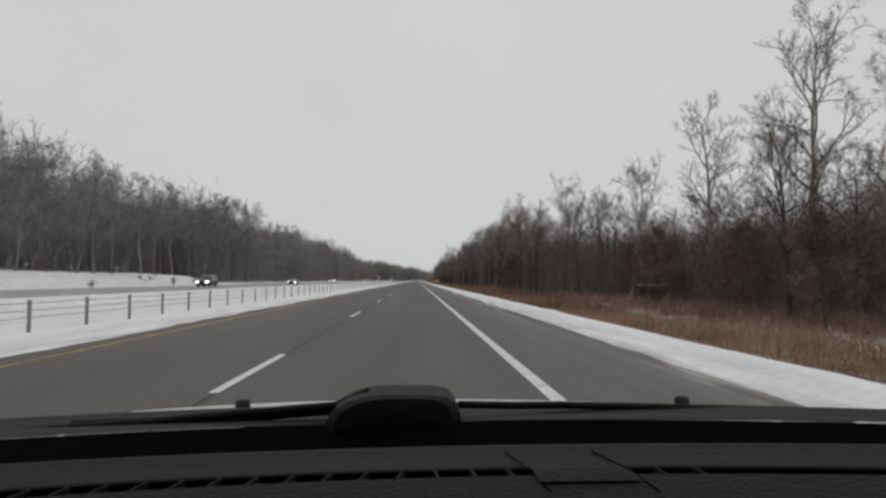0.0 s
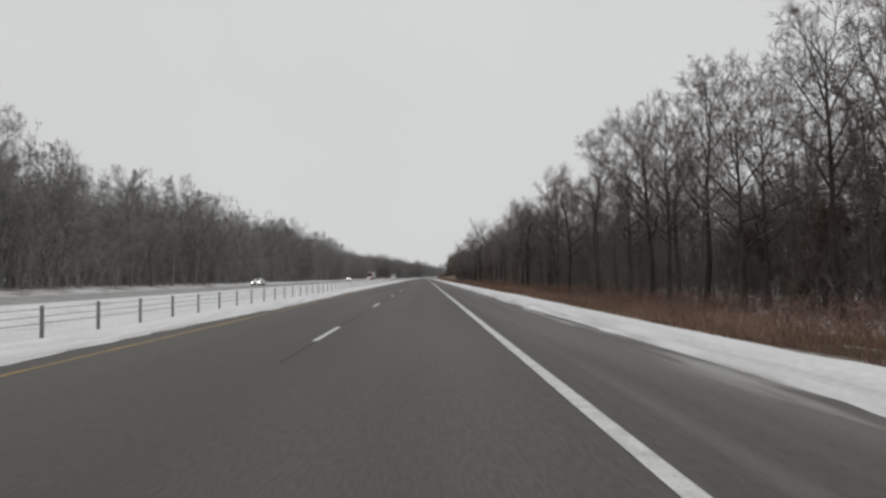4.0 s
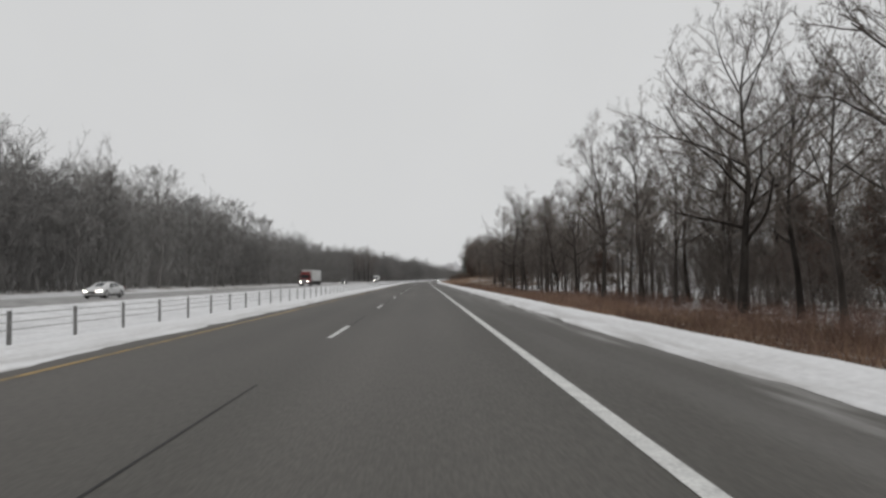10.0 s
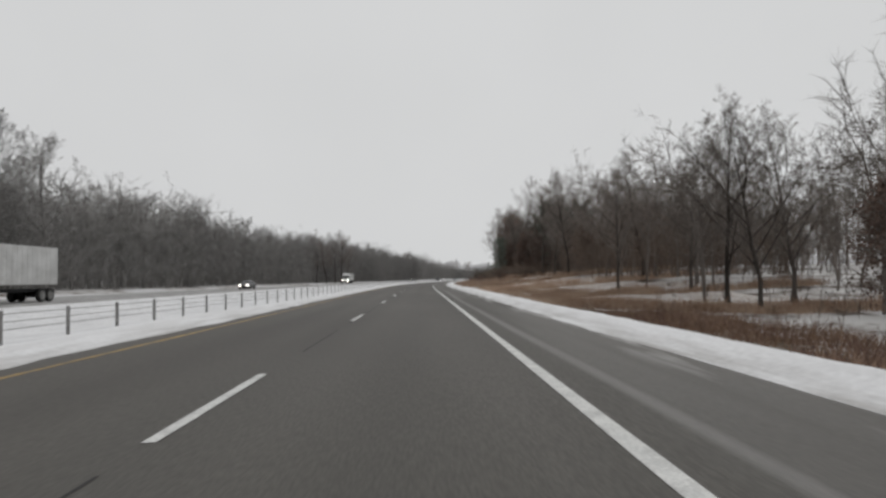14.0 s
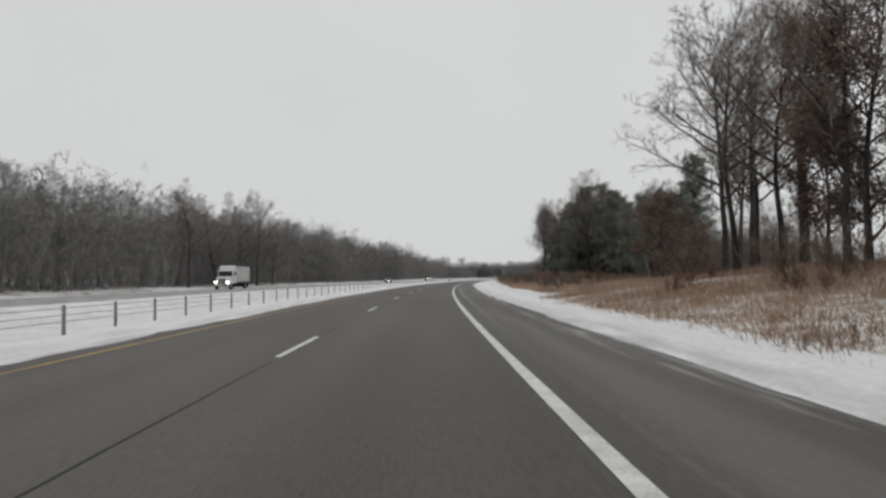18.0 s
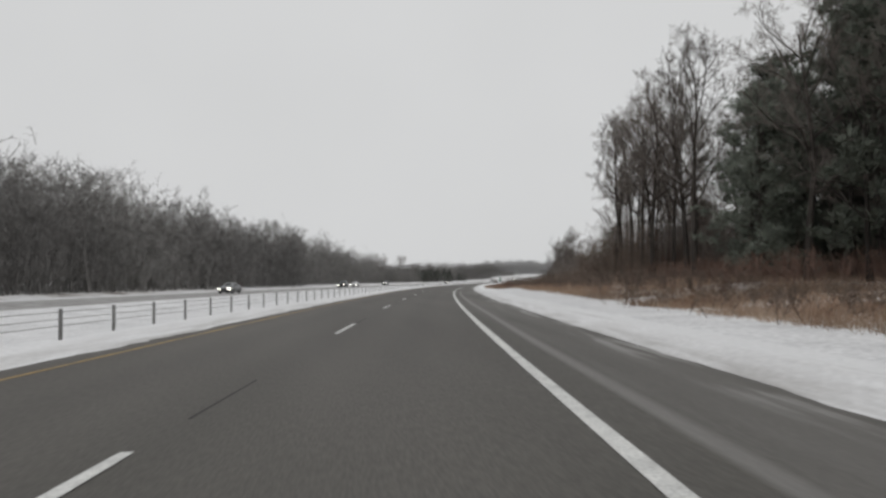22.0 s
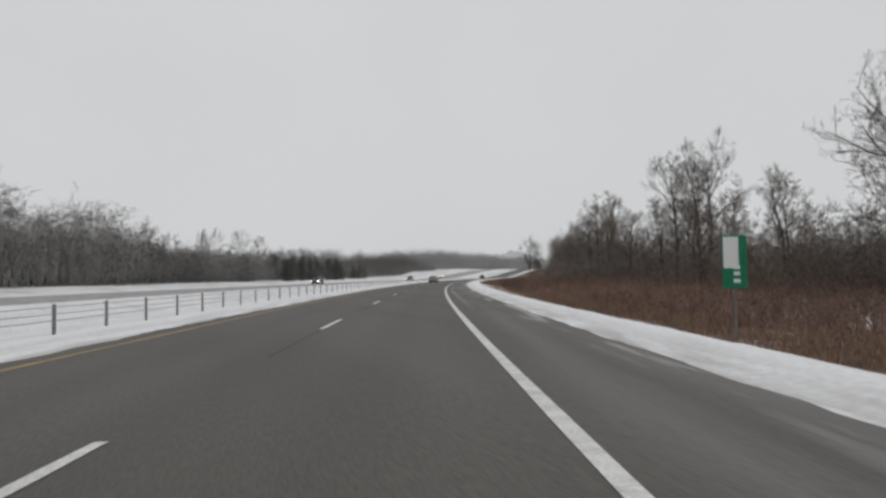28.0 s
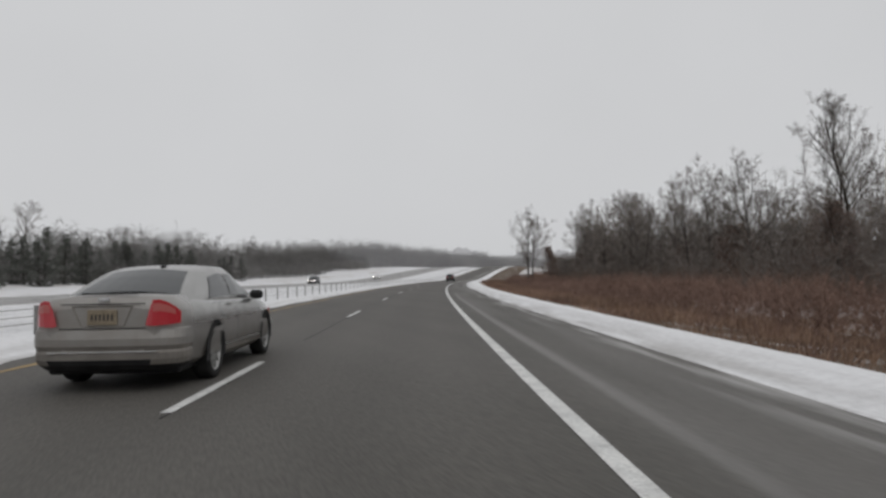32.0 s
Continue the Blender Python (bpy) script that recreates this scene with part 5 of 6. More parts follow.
def make_wheel_meshes(r, w):
    t = lathe([(-w * 0.42, r * 0.66), (-w * 0.5, r * 0.8), (-w * 0.46, r * 0.95), (-w * 0.3, r), (w * 0.3, r), (w * 0.46, r * 0.95), (w * 0.5, r * 0.8), (w * 0.42, r * 0.66)], 28)
    rim = lathe([(w * 0.44, r * 0.68), (w * 0.40, r * 0.64), (w * 0.25, r * 0.6), (w * 0.2, r * 0.2), (w * 0.3, r * 0.16), (w * 0.32, 0.001)], 28)
    for k in range(10):
        a = 2 * math.pi * k / 10
        rim.box((w * 0.33, math.cos(a) * r * 0.4, math.sin(a) * r * 0.4), (0.025, r * 0.5, 0.035), 0, Matrix.Rotation(a, 3, "X"))
    inner = lathe([(-w * 0.2, r * 0.66), (w * 0.12, r * 0.66), (w * 0.12, 0.001)], 20)
    return t.mesh("tyre", RUBBER, smooth=True), rim.mesh("rim", ALLOY), inner.mesh("brake_disc", BLACK_PLASTIC)


WHEEL = make_wheel_meshes(0.335, 0.22)
BIG_WHEEL = make_wheel_meshes(0.5, 0.3)


def add_wheel(parent, x, y, meshes, r):
    w = child("wheel", meshes[0], parent)
    w.location, w.rotation_euler = (x, y, r), (0, 0, 0 if x > 0 else math.pi)
    child("rim", meshes[1], w)
    child("brake_disc", meshes[2], w)


BODY = [(-2.43, 0.46, 0.84, 0.93, 0.50, 0.59, 0.58, 0.52), (-2.405, 0.38, 0.90, 1.0, 0.60, 0.68, 0.66, 0.57), (-2.34, 0.31, 0.935, 1.04, 0.70, 0.75, 0.73, 0.61), (-2.2, 0.27, 0.95, 1.065, 0.78, 0.815, 0.78, 0.65),
        (-1.7, 0.24, 0.955, 1.075, 0.87, 0.905, 0.84, 0.69), (-0.8, 0.21, 0.95, 1.0, 0.89, 0.92, 0.86, 0.74), (0.4, 0.20, 0.93, 0.98, 0.89, 0.92, 0.86, 0.75),
        (1.1, 0.20, 0.91, 1.0, 0.89, 0.915, 0.85, 0.72), (1.7, 0.22, 0.83, 0.93, 0.88, 0.90, 0.82, 0.68), (2.15, 0.27, 0.72, 0.80, 0.82, 0.86, 0.75, 0.58), (2.42, 0.36, 0.60, 0.66, 0.66, 0.74, 0.62, 0.44)]
CABIN = [(-1.9, 1.05, 0.77, 0.71), (-1.62, 1.16, 0.79, 0.68), (-1.3, 1.28, 0.80, 0.64), (-1.0, 1.38, 0.805, 0.60), (-0.5, 1.445, 0.81, 0.575), (0.1, 1.44, 0.81, 0.57), (0.5, 1.34, 0.80, 0.565), (0.9, 1.15, 0.81, 0.61), (1.25, 0.98, 0.78, 0.65)]
SUV_BODY = [(y, zl + 0.06, zs + 0.1, zt + 0.1, a, b, c, d) for y, zl, zs, zt, a, b, c, d in BODY]
SUV_CABIN = [(-2.3, 1.2, 0.78, 0.66), (-2.1, 1.5, 0.82, 0.63), (-1.7, 1.68, 0.83, 0.62), (0.0, 1.70, 0.84, 0.62), (0.5, 1.58, 0.83, 0.62), (0.9, 1.32, 0.81, 0.64), (1.25, 1.06, 0.78, 0.67)]


def make_car(label, paint, suv=False, heads=False, category="car", dirt=None):
    """A passenger car pointing along +y, its origin on the ground at mid-length."""
    car = tagged(new("suv" if suv else "sedan"), label, category)
    rows, cab = (SUV_BODY, SUV_CABIN) if suv else (BODY, CABIN)
    loft(rows, body_half, 40, "body", paint, car)
    loft(cab, cabin_half, 30, "cabin", paint, car)
    end_patch(cab, cab[0][0] + 0.1, cab[2][0] - 0.02 + (0.0 if suv else 0.27), 0.56 if suv else 0.665, 0.53 if suv else 0.55, 0.012, "rear_window", DARK_GLASS, car)
    end_patch(cab, 1.16, 0.36, 0.62, 0.54, 0.012, "windscreen", DARK_GLASS, car)
    for side in (-1, 1):
        rear = -1.32 if not suv else -2.0
        patch(cab, cabin_half, [(rear + 0.08, 1.2), (-0.34, 1.2), (-0.30, 2.75), (rear + 0.4, 2.75)], side, 0.008, "rear_door_window", DARK_GLASS, car)
        patch(cab, cabin_half, [(-0.27, 1.2), (0.80, 1.2), (0.30, 2.75), (-0.22, 2.75)], side, 0.008, "front_door_window", DARK_GLASS, car)
        patch(rows, body_half, [(-1.42, 4.86), (0.95, 4.86), (0.95, 4.98), (-1.42, 4.98)], side, 0.008, "window_trim", CHROME, car, nu=1, nv=12)
        patch(rows, body_half, [(-0.95, 2.22), (1.0, 2.22), (1.0, 2.34), (-0.95, 2.34)], side, 0.012, "sill_trim", CHROME, car, nu=1, nv=12)
        patch(rows, body_half, [(-0.95, 1.6), (1.05, 1.6), (1.05, 2.15), (-0.95, 2.15)], side, 0.008, "sill", dirt or BLACK_PLASTIC, car)
        for y in (-0.33, 0.92, -1.02):
            patch(rows, body_half, [(y, 2.3), (y + 0.012, 2.3), (y + 0.012, 4.8), (y, 4.8)], side, 0.004, "door_gap", BLACK_PLASTIC, car, nu=8, nv=1)
        for y in (-0.62, 0.42):
            x, z = on_half(body_half(blend_rows(rows, y)), 4.3)
            block("door_handle", (side * (x + 0.022), y, z), (0.03, 0.2, 0.032), 0.01, paint, car)
        x, z = on_half(body_half(blend_rows(rows, 0.9)), 4.6)
        block("mirror", (side * (x + 0.07), 0.72, z + 0.1), (0.2, 0.12, 0.14), 0.04, BLACK_PLASTIC, car, "black door mirror")
        for y in (-1.3, 1.43):
            x = on_half(body_half(blend_rows(rows, y)), 2.6)[0]
            sh = lathe([(x + 0.012, 0.395), (x + 0.012, 0.3), (x - 0.1, 0.3)], 24)
            sh.v = [(side * px, py + y, pz + 0.345) for px, py, pz in sh.v]
            sh.f = [q for q in sh.f if min(sh.v[k][2] for k in q) > 0.16]
            child("wheel_arch", sh.mesh("wheel_arch", BLACK_PLASTIC, smooth=True), car)
            add_wheel(car, side * (x - 0.1), y, WHEEL, 0.33)
        sh = Shell()
        dz = 0.1 if suv else 0.0
        cols = [(0.455, -2.437, 0.73, 0.76), (0.49, -2.437, 0.725, 0.90), (0.53, -2.435, 0.725, 1.01), (0.60, -2.42, 0.727, 1.015), (0.67, -2.375, 0.732, 0.985), (0.73, -2.30, 0.74, 0.93), (0.765, -2.22, 0.745, 0.875)]
        for p, q in zip(cols, cols[1:]):
            for k, z0, z1 in ((0, 0.0, 0.55), (1, 0.55, 0.86), (2, 0.86, 1.0)):
                pt = lambda c, f: Vector((side * (c[0] + 0.03), c[1] - 0.03, c[2] + 0.015 + (c[3] - c[2]) * f + dz))
                sh.quad(pt(p, z0), pt(q, z0), pt(q, z1), pt(p, z1), 1 if k == 1 and 0.5 < p[0] < 0.7 else 0)
        child("tail_light", sh.mesh("tail_light", TAIL_RED, TAIL_CLEAR, smooth=True), car, "red tail light with a clear band")
        hl = Shell()
        for p, q in zip([(0.40, 2.405, 0.60), (0.56, 2.37, 0.62), (0.70, 2.26, 0.65)], [(0.56, 2.37, 0.62), (0.70, 2.26, 0.65), (0.79, 2.1, 0.69)]):
            hl.quad(*[Vector((side * (c[0] + 0.02), c[1] + 0.03, c[2] + h + dz)) for c, h in ((p, -0.06), (q, -0.05), (q, 0.06), (p, 0.05))])
        child("headlight", hl.mesh("headlight", HEAD if heads else TAIL_CLEAR, smooth=True), car, "lit white headlight" if heads else "")
    dz = 0.1 if suv else 0.0
    bump = Shell()
    n = 18
    prof = [(0.72, -0.02), (0.695, 0.02), (0.60, 0.034), (0.52, 0.03), (0.47, 0.012), (0.44, 0.022), (0.37, 0.022), (0.31, 0.0), (0.25, -0.07)]
    for (z1, o1), (z0, o0) in zip(prof, prof[1:]):
        for i in range(n):
            q = []
            for k, z, o in ((i, z0, o0), (i + 1, z0, o0), (i + 1, z1, o1), (i, z1, o1)):
                a = math.pi * k / n
                c = math.cos(a)
                q.append((math.copysign(abs(c) ** 0.45, c) * (0.825 + o), -2.02 - abs(math.sin(a)) ** 0.55 * (0.40 + o), z + dz))
            bump.quad(*q, 1 if z1 < 0.32 or (z1 < 0.38 and abs(q[0][0]) < 0.6) else (2 if z0 > 0.5 else 0))
    child("bumper", bump.mesh("bumper", dirt or paint, BLACK_PLASTIC, paint, smooth=True), car, "grimy rear bumper")
    block("bumper_trim", (0, -2.44, 0.455 + dz), (1.2, 0.02, 0.014), 0.004, CHROME if not suv else BLACK_PLASTIC, car)
    plate = block("number_plate", (0, -2.44, 0.84 + dz), (0.32, 0.02, 0.165), 0.004, PLATE, car, "tan number plate")
    for i in range(6):
        block("bar", (-0.11 + i * 0.044, -2.452, 0.84 + dz), (0.024, 0.004, 0.07), 0.001, PLATE_INK, plate)
    rim = Shell()
    pts = [(-0.34, 0.965), (0.34, 0.965), (0.24, 0.735), (-0.24, 0.735)]
    for (ax, az), (bx, bz) in zip(pts, pts[1:] + pts[:1]):
        k = 0.86
        rim.quad((ax, -2.436, az + dz), (bx, -2.436, bz + dz), (bx * k, -2.425, (bz - 0.85) * k + 0.85 + dz), (ax * k, -2.425, (az - 0.85) * k + 0.85 + dz))
    child("plate_recess", rim.mesh("plate_recess", dirt or paint), car)
    block("boot_gap", (0, -2.42, 0.985 + dz), (0.92, 0.012, 0.012), 0.003, BLACK_PLASTIC, car)
    block("boot_gap", (0, -2.43, 0.715 + dz), (0.95, 0.012, 0.012), 0.003, BLACK_PLASTIC, car)
    if not suv:
        block("brake_light", (0, -2.25, 1.098), (0.62, 0.05, 0.022), 0.008, BLACK_PLASTIC, car, "dark high brake light strip")
        block("badge", (0, -2.405, 1.03), (0.13, 0.02, 0.05), 0.008, CHROME, car)
        block("antenna", (0.05, -0.78, 1.425), (0.05, 0.14, 0.05), 0.018, BLACK_PLASTIC, car)
    block("grille", (0, 2.415, 0.52 + dz), (0.8, 0.06, 0.16), 0.02, BLACK_PLASTIC, car)
    block("underbody", (0, 0, 0.23 + dz), (1.5, 4.3, 0.1), 0.03, BLACK_PLASTIC, car)
    return car


silver = make_car("silver-grey sedan with salt-stained bumper overtaking in the next lane", SILVER, dirt=GRIME)
silver.matrix_basis = stand(841.1, -1.13, 0.0)
lead = make_car("dark sport utility vehicle driving ahead in the lane", CAR_DARK, suv=True)
lead.matrix_basis = stand(957, 1.7, rise(957))

ONCOMING = [(68, -27.0, CAR_DARK, True, "dark sport utility vehicle with lit headlights, oncoming"), (121, -27.0, CAR_GREY, False, "grey oncoming sedan with lit headlights"),
            (203, -30.2, CAR_WHITE, False, "white oncoming sedan with lit headlights"), (303, -26.6, CAR_WHITE, False, "pale oncoming sedan with lit headlights"),
            (448, -26.6, CAR_DARK, False, "dark oncoming sedan with lit headlights"), (642, -26.8, CAR_GREY, False, "grey oncoming sedan with lit headlights"),
            (700, -26.6, CAR_DARK, True, "dark sport utility vehicle with lit headlights, oncoming"), (757, -30.2, CAR_GREY, True, "grey oncoming sport utility vehicle, headlights lit"),
            (724, -30.4, CAR_WHITE, False, "pale oncoming sedan with lit headlights"), (845, -26.8, CAR_DARK, False, "dark oncoming sedan with lit headlights"),
            (948, -26.8, CAR_DARK, True, "dark sport utility vehicle with lit headlights, oncoming"), (1018, -30.0, CAR_WHITE, False, "white oncoming sedan with lit headlights")]
for s, x, paint, suv, label in ONCOMING:
    c = make_car(label, paint, suv, heads=True)
    c.matrix_basis = stand(s, x, rise(s), 180)
    c["group"] = "oncoming traffic"


def make_truck(label, paint, box_len, box_h, floor_z, gap, wheels):
    """A lorry pointing along +y; origin on the ground at the front bumper."""
    t = tagged(new("lorry"), label, "truck")
    block("bonnet", (0, -0.95, 1.35), (1.9, 1.7, 1.0), 0.2, paint, t)
    block("cab", (0, -2.55, 1.95), (2.4, 1.7, 2.1), 0.16, paint, t)
    block("roof_fairing", (0, -2.7, 3.2), (2.3, 1.3, 0.7), 0.22, paint, t)
    block("windscreen", (0, -1.69, 2.35), (2.05, 0.03, 0.75), 0.01, DARK_GLASS, t)
    for side in (-1, 1):
        block("door_window", (side * 1.205, -2.35, 2.4), (0.02, 0.85, 0.6), 0.006, DARK_GLASS, t)
        block("fender", (side * 1.0, -0.9, 0.95), (0.42, 1.35, 0.5), 0.16, paint, t)
        block("headlight", (side * 0.86, -0.10, 1.08), (0.3, 0.05, 0.2), 0.012, HEAD, t, "lit white headlight")
        block("mirror", (side * 1.42, -1.75, 2.3), (0.1, 0.16, 0.55), 0.03, BLACK_PLASTIC, t)
        block("mirror_arm", (side * 1.3, -1.78, 2.3), (0.2, 0.04, 0.04), 0.008, BLACK_PLASTIC, t)
        add_wheel(t, side * 1.02, -0.95, BIG_WHEEL, 0.5)
        for y in wheels:
            add_wheel(t, side * 1.02, y, BIG_WHEEL, 0.5)
    block("grille", (0, -0.10, 1.3), (1.15, 0.05, 0.8), 0.02, CHROME, t)
    block("bumper", (0, -0.06, 0.62), (2.4, 0.2, 0.32), 0.06, CHROME, t)
    block("chassis", (0, -2.4 - gap - box_len / 2, 0.85), (1.0, box_len + 3.5, 0.25), 0.03, BLACK_PLASTIC, t)
    y0 = -3.45 - gap
    block("cargo_box", (0, y0 - box_len / 2, floor_z + box_h / 2), (2.55, box_len, box_h), 0.04, TRAILER, t, "white ribbed cargo box")
    for i in range(int(box_len / 0.6)):
        for side in (-1, 1):
            block("rib", (side * 1.282, y0 - 0.3 - i * 0.6, floor_z + box_h / 2), (0.012, 0.03, box_h - 0.2), 0.003, TRAILER, t)
    block("mud_flap", (0, y0 - box_len + 0.25, 0.6), (2.3, 0.03, 0.6), 0.008, BLACK_PLASTIC, t)
    return t


TRAILER = material("white_trailer_panel", [(0.3, (0.45, 0.45, 0.44)), (0.7, (0.62, 0.62, 0.61))], scale=0.8, rough=0.55, fine=12)
semi = make_truck("red-cabbed articulated lorry with a white trailer, headlights lit", CAB_RED, 14.5, 2.75, 1.25, 0.9, (-3.6, -4.6, -17.0, -18.1))
semi.matrix_basis = stand(385.5, -26.8, 0, 180)
van = make_truck("white box lorry with lit headlights", CAR_WHITE, 5.2, 2.3, 1.15, 0.2, (-7.2,))
van.matrix_basis = stand(543, -30.9, 0, 180)
for o in (semi, van):
    o["group"] = "oncoming traffic"


# ---- the car that carries the camera, where it stands at the start ----
DASH_TOP = material("dark_grey_dash_vinyl", [(0.3, (0.0062, 0.0065, 0.0072)), (0.7, (0.010, 0.0103, 0.0113))], scale=9, rough=0.66, bump=0.25, fine=220, spec=0.18)
COWL_BLACK = material("weathered_black_cowl", [(0.3, (0.006, 0.006, 0.007)), (0.7, (0.013, 0.013, 0.014))], scale=7, rough=0.62, fine=90, spec=0.14)
# shade in vent slots and windscreen gap painted near-black; the seams share it
PIT_BLACK = plain("shade_and_seam_black", (0.002, 0.002, 0.002), 0.9, spec=0.05)
HOOD_PAINT = material("pale_bonnet_paint", [(0.3, (0.42, 0.42, 0.42)), (0.7, (0.56, 0.56, 0.56))], scale=3, rough=0.3, fine=60, spec=0.5)
OWN_S, OWN_X = ROWS[0][1], ROWS[0][2]
own = tagged(new("car"), "dark-trimmed car with black dashboard, cowl, wipers and pale bonnet", "car")
own.matrix_basis = stand(OWN_S, OWN_X, 0.0) @ pose(0, 0, EYE, 0.58, -2.30, 0.20) @ pose(0, 0, -EYE)
DEEP = 1.18


def bowed(x, d, lin, quad):
    return DEEP * (d + lin * x + quad * x * x)


def strip(name, lines, mat, x0, x1, label="", n=28, parent=None):
    """A long panel across the car through lines of (distance, skew, bow, height under the eye)."""
    sh = Shell()
    xs = [x0 + (x1 - x0) * i / n for i in range(n + 1)]
    for a, b in zip(xs, xs[1:]):
        for p, q in zip(lines, lines[1:]):
            sh.quad(*[(x, bowed(x, *l[:3]), EYE + l[3]) for x, l in ((a, p), (b, p), (b, q), (a, q))])
    return child(name, sh.mesh(name, mat, smooth=True), parent or own, label)


SLOT = (0.44, -0.04, -0.2)
RIDGE = (0.53, -0.06, -0.15)
LOWC = (0.80, -0.08, -0.15)
TOPC = (1.0, -0.12, -0.15)
dash = strip("dashboard", [(0.10, 0, -0.3, -0.62), (0.16, 0, -0.28, -0.32), (0.22, -0.02, -0.25, -0.205), (0.30, -0.03, -0.22, -0.172), (0.40, -0.04, -0.2, -0.157), (*SLOT, -0.154)], DASH_TOP, -0.72, 0.72, "dark grey vinyl dashboard top")
for x0, x1 in ((-0.72, 0.085), (0.16, 0.72)):
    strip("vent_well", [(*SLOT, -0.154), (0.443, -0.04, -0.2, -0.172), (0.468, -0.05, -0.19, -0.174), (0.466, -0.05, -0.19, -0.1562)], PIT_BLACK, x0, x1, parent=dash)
strip("centre_panel", [(0.425, -0.04, -0.2, -0.1535), (*SLOT, -0.1530), (0.456, -0.05, -0.19, -0.1535), (0.466, -0.05, -0.19, -0.1560)], DASH_TOP, 0.086, 0.159, parent=dash)
strip("vent_hood", [(0.464, -0.05, -0.19, -0.1575), (0.466, -0.05, -0.19, -0.1562), (0.50, -0.055, -0.17, -0.1592), (0.518, -0.057, -0.16, -0.1595), (*RIDGE, -0.159), (0.545, -0.06, -0.15, -0.162), (0.57, -0.06, -0.15, -0.19), (0.60, -0.065, -0.15, -0.26)], DASH_TOP, -0.72, 0.72, parent=dash)
for i in range(33):
    x = -0.70 + i * 0.0285
    if not 0.07 < x < 0.165:
        fin = Shell()
        slant = -0.012 if x < 0 else 0.006
        chamfer(fin, (0, 0, 0), (0.0025, 0.024, 0.012), 0.0006, 0, Matrix.Rotation(slant * 18, 3, "Z"))
        f = child("fin", fin.mesh("fin", DASH_TOP), dash)
        f.location = (x, bowed(x, 0.453, -0.045, -0.195), EYE - 0.1615)
for x in (0.083, 0.157):
    sh = Shell()
    sh.tube([Vector((x - 0.008, bowed(x, 0.515, -0.057, -0.16), EYE - 0.1590)), Vector((x, bowed(x, 0.45, -0.04, -0.2), EYE - 0.153)), Vector((x + 0.008, bowed(x, 0.41, -0.04, -0.2), EYE - 0.1555))], [0.0007] * 3, 4)
    child("seam", sh.mesh("seam", PIT_BLACK), dash)
strip("windscreen_well", [(0.60, -0.065, -0.15, -0.27), (0.68, -0.07, -0.15, -0.262), (0.76, -0.08, -0.15, -0.23), (*LOWC, -0.2045)], PIT_BLACK, -0.78, 0.78, "gap under the windscreen, its shade painted black")
strip("cowl", [(*LOWC, -0.203), (0.83, -0.085, -0.15, -0.2055), (0.90, -0.1, -0.15, -0.2185), (0.97, -0.115, -0.15, -0.2235), (*TOPC, -0.224), (1.03, -0.12, -0.15, -0.245)], COWL_BLACK, -0.78, 0.78, "weathered black plastic cowl")
hood = Shell()
NX, NY = 26, 10
for i in range(NX):
    for j in range(NY):
        q = []
        for di, dj in ((0, 0), (1, 0), (1, 1), (0, 1)):
            u, v = (i + di) / NX * 2 - 1, (j + dj) / NY
            x = 0.06 + u * 0.72
            y = bowed(x, 1.01, -0.12, -0.15) + v * 1.15 * DEEP
            z = EYE - 0.2405 - 0.006 * x - 0.03 * x * x - 0.30 * max(0.0, v - 0.09) - 0.25 * max(0.0, abs(x) - 0.56)
            q.append((x, y, z))
        hood.quad(*q)
child("bonnet", hood.mesh("bonnet", HOOD_PAINT, smooth=True), own, "pale painted bonnet")
for x, z in ((-0.321, -0.237), (0.496, -0.262)):
    sh = lathe([(-0.014, 0.001), (-0.014, 0.011), (-0.010, 0.0135), (0.012, 0.0145), (0.014, 0.0145)], 14)
    sh.v = [(x + py, 1.08 * DEEP + pz, EYE + z - px) for px, py, pz in sh.v]
    child("bump_stop", sh.mesh("bump_stop", RUBBER, smooth=True), own, "black rubber bonnet stop")
housing = Shell()
ring = [(-0.130, -0.213), (-0.126, -0.197), (-0.114, -0.183), (-0.095, -0.173), (-0.072, -0.168), (-0.045, -0.166), (-0.01, -0.1675), (0.022, -0.1695), (0.040, -0.173), (0.051, -0.181), (0.058, -0.195), (0.060, -0.214)]
for (ax, az), (bx, bz) in zip(ring, ring[1:] + ring[:1]):
    cx, cz = -0.03, -0.19
    ins = lambda x, z, k: (cx + (x - cx) * k, cz + (z - cz) * k)
    for (k0, d0), (k1, d1) in zip(((0.0, -0.012), (0.86, -0.008), (1.0, 0.006)), ((0.86, -0.008), (1.0, 0.006), (1.0, 0.09))):
        p0, p1, q0, q1 = ins(ax, az, k0), ins(bx, bz, k0), ins(ax, az, k1), ins(bx, bz, k1)
        near, far = 0.80 * DEEP + d0, 0.80 * DEEP + d1
        housing.quad((p0[0], near, EYE + p0[1]), (p1[0], near, EYE + p1[1]), (q1[0], far, EYE + q1[1]), (q0[0], far, EYE + q0[1]))
child("wiper_housing", housing.mesh("wiper_housing", COWL_BLACK, smooth=True), own, "rounded black plastic housing on the cowl")
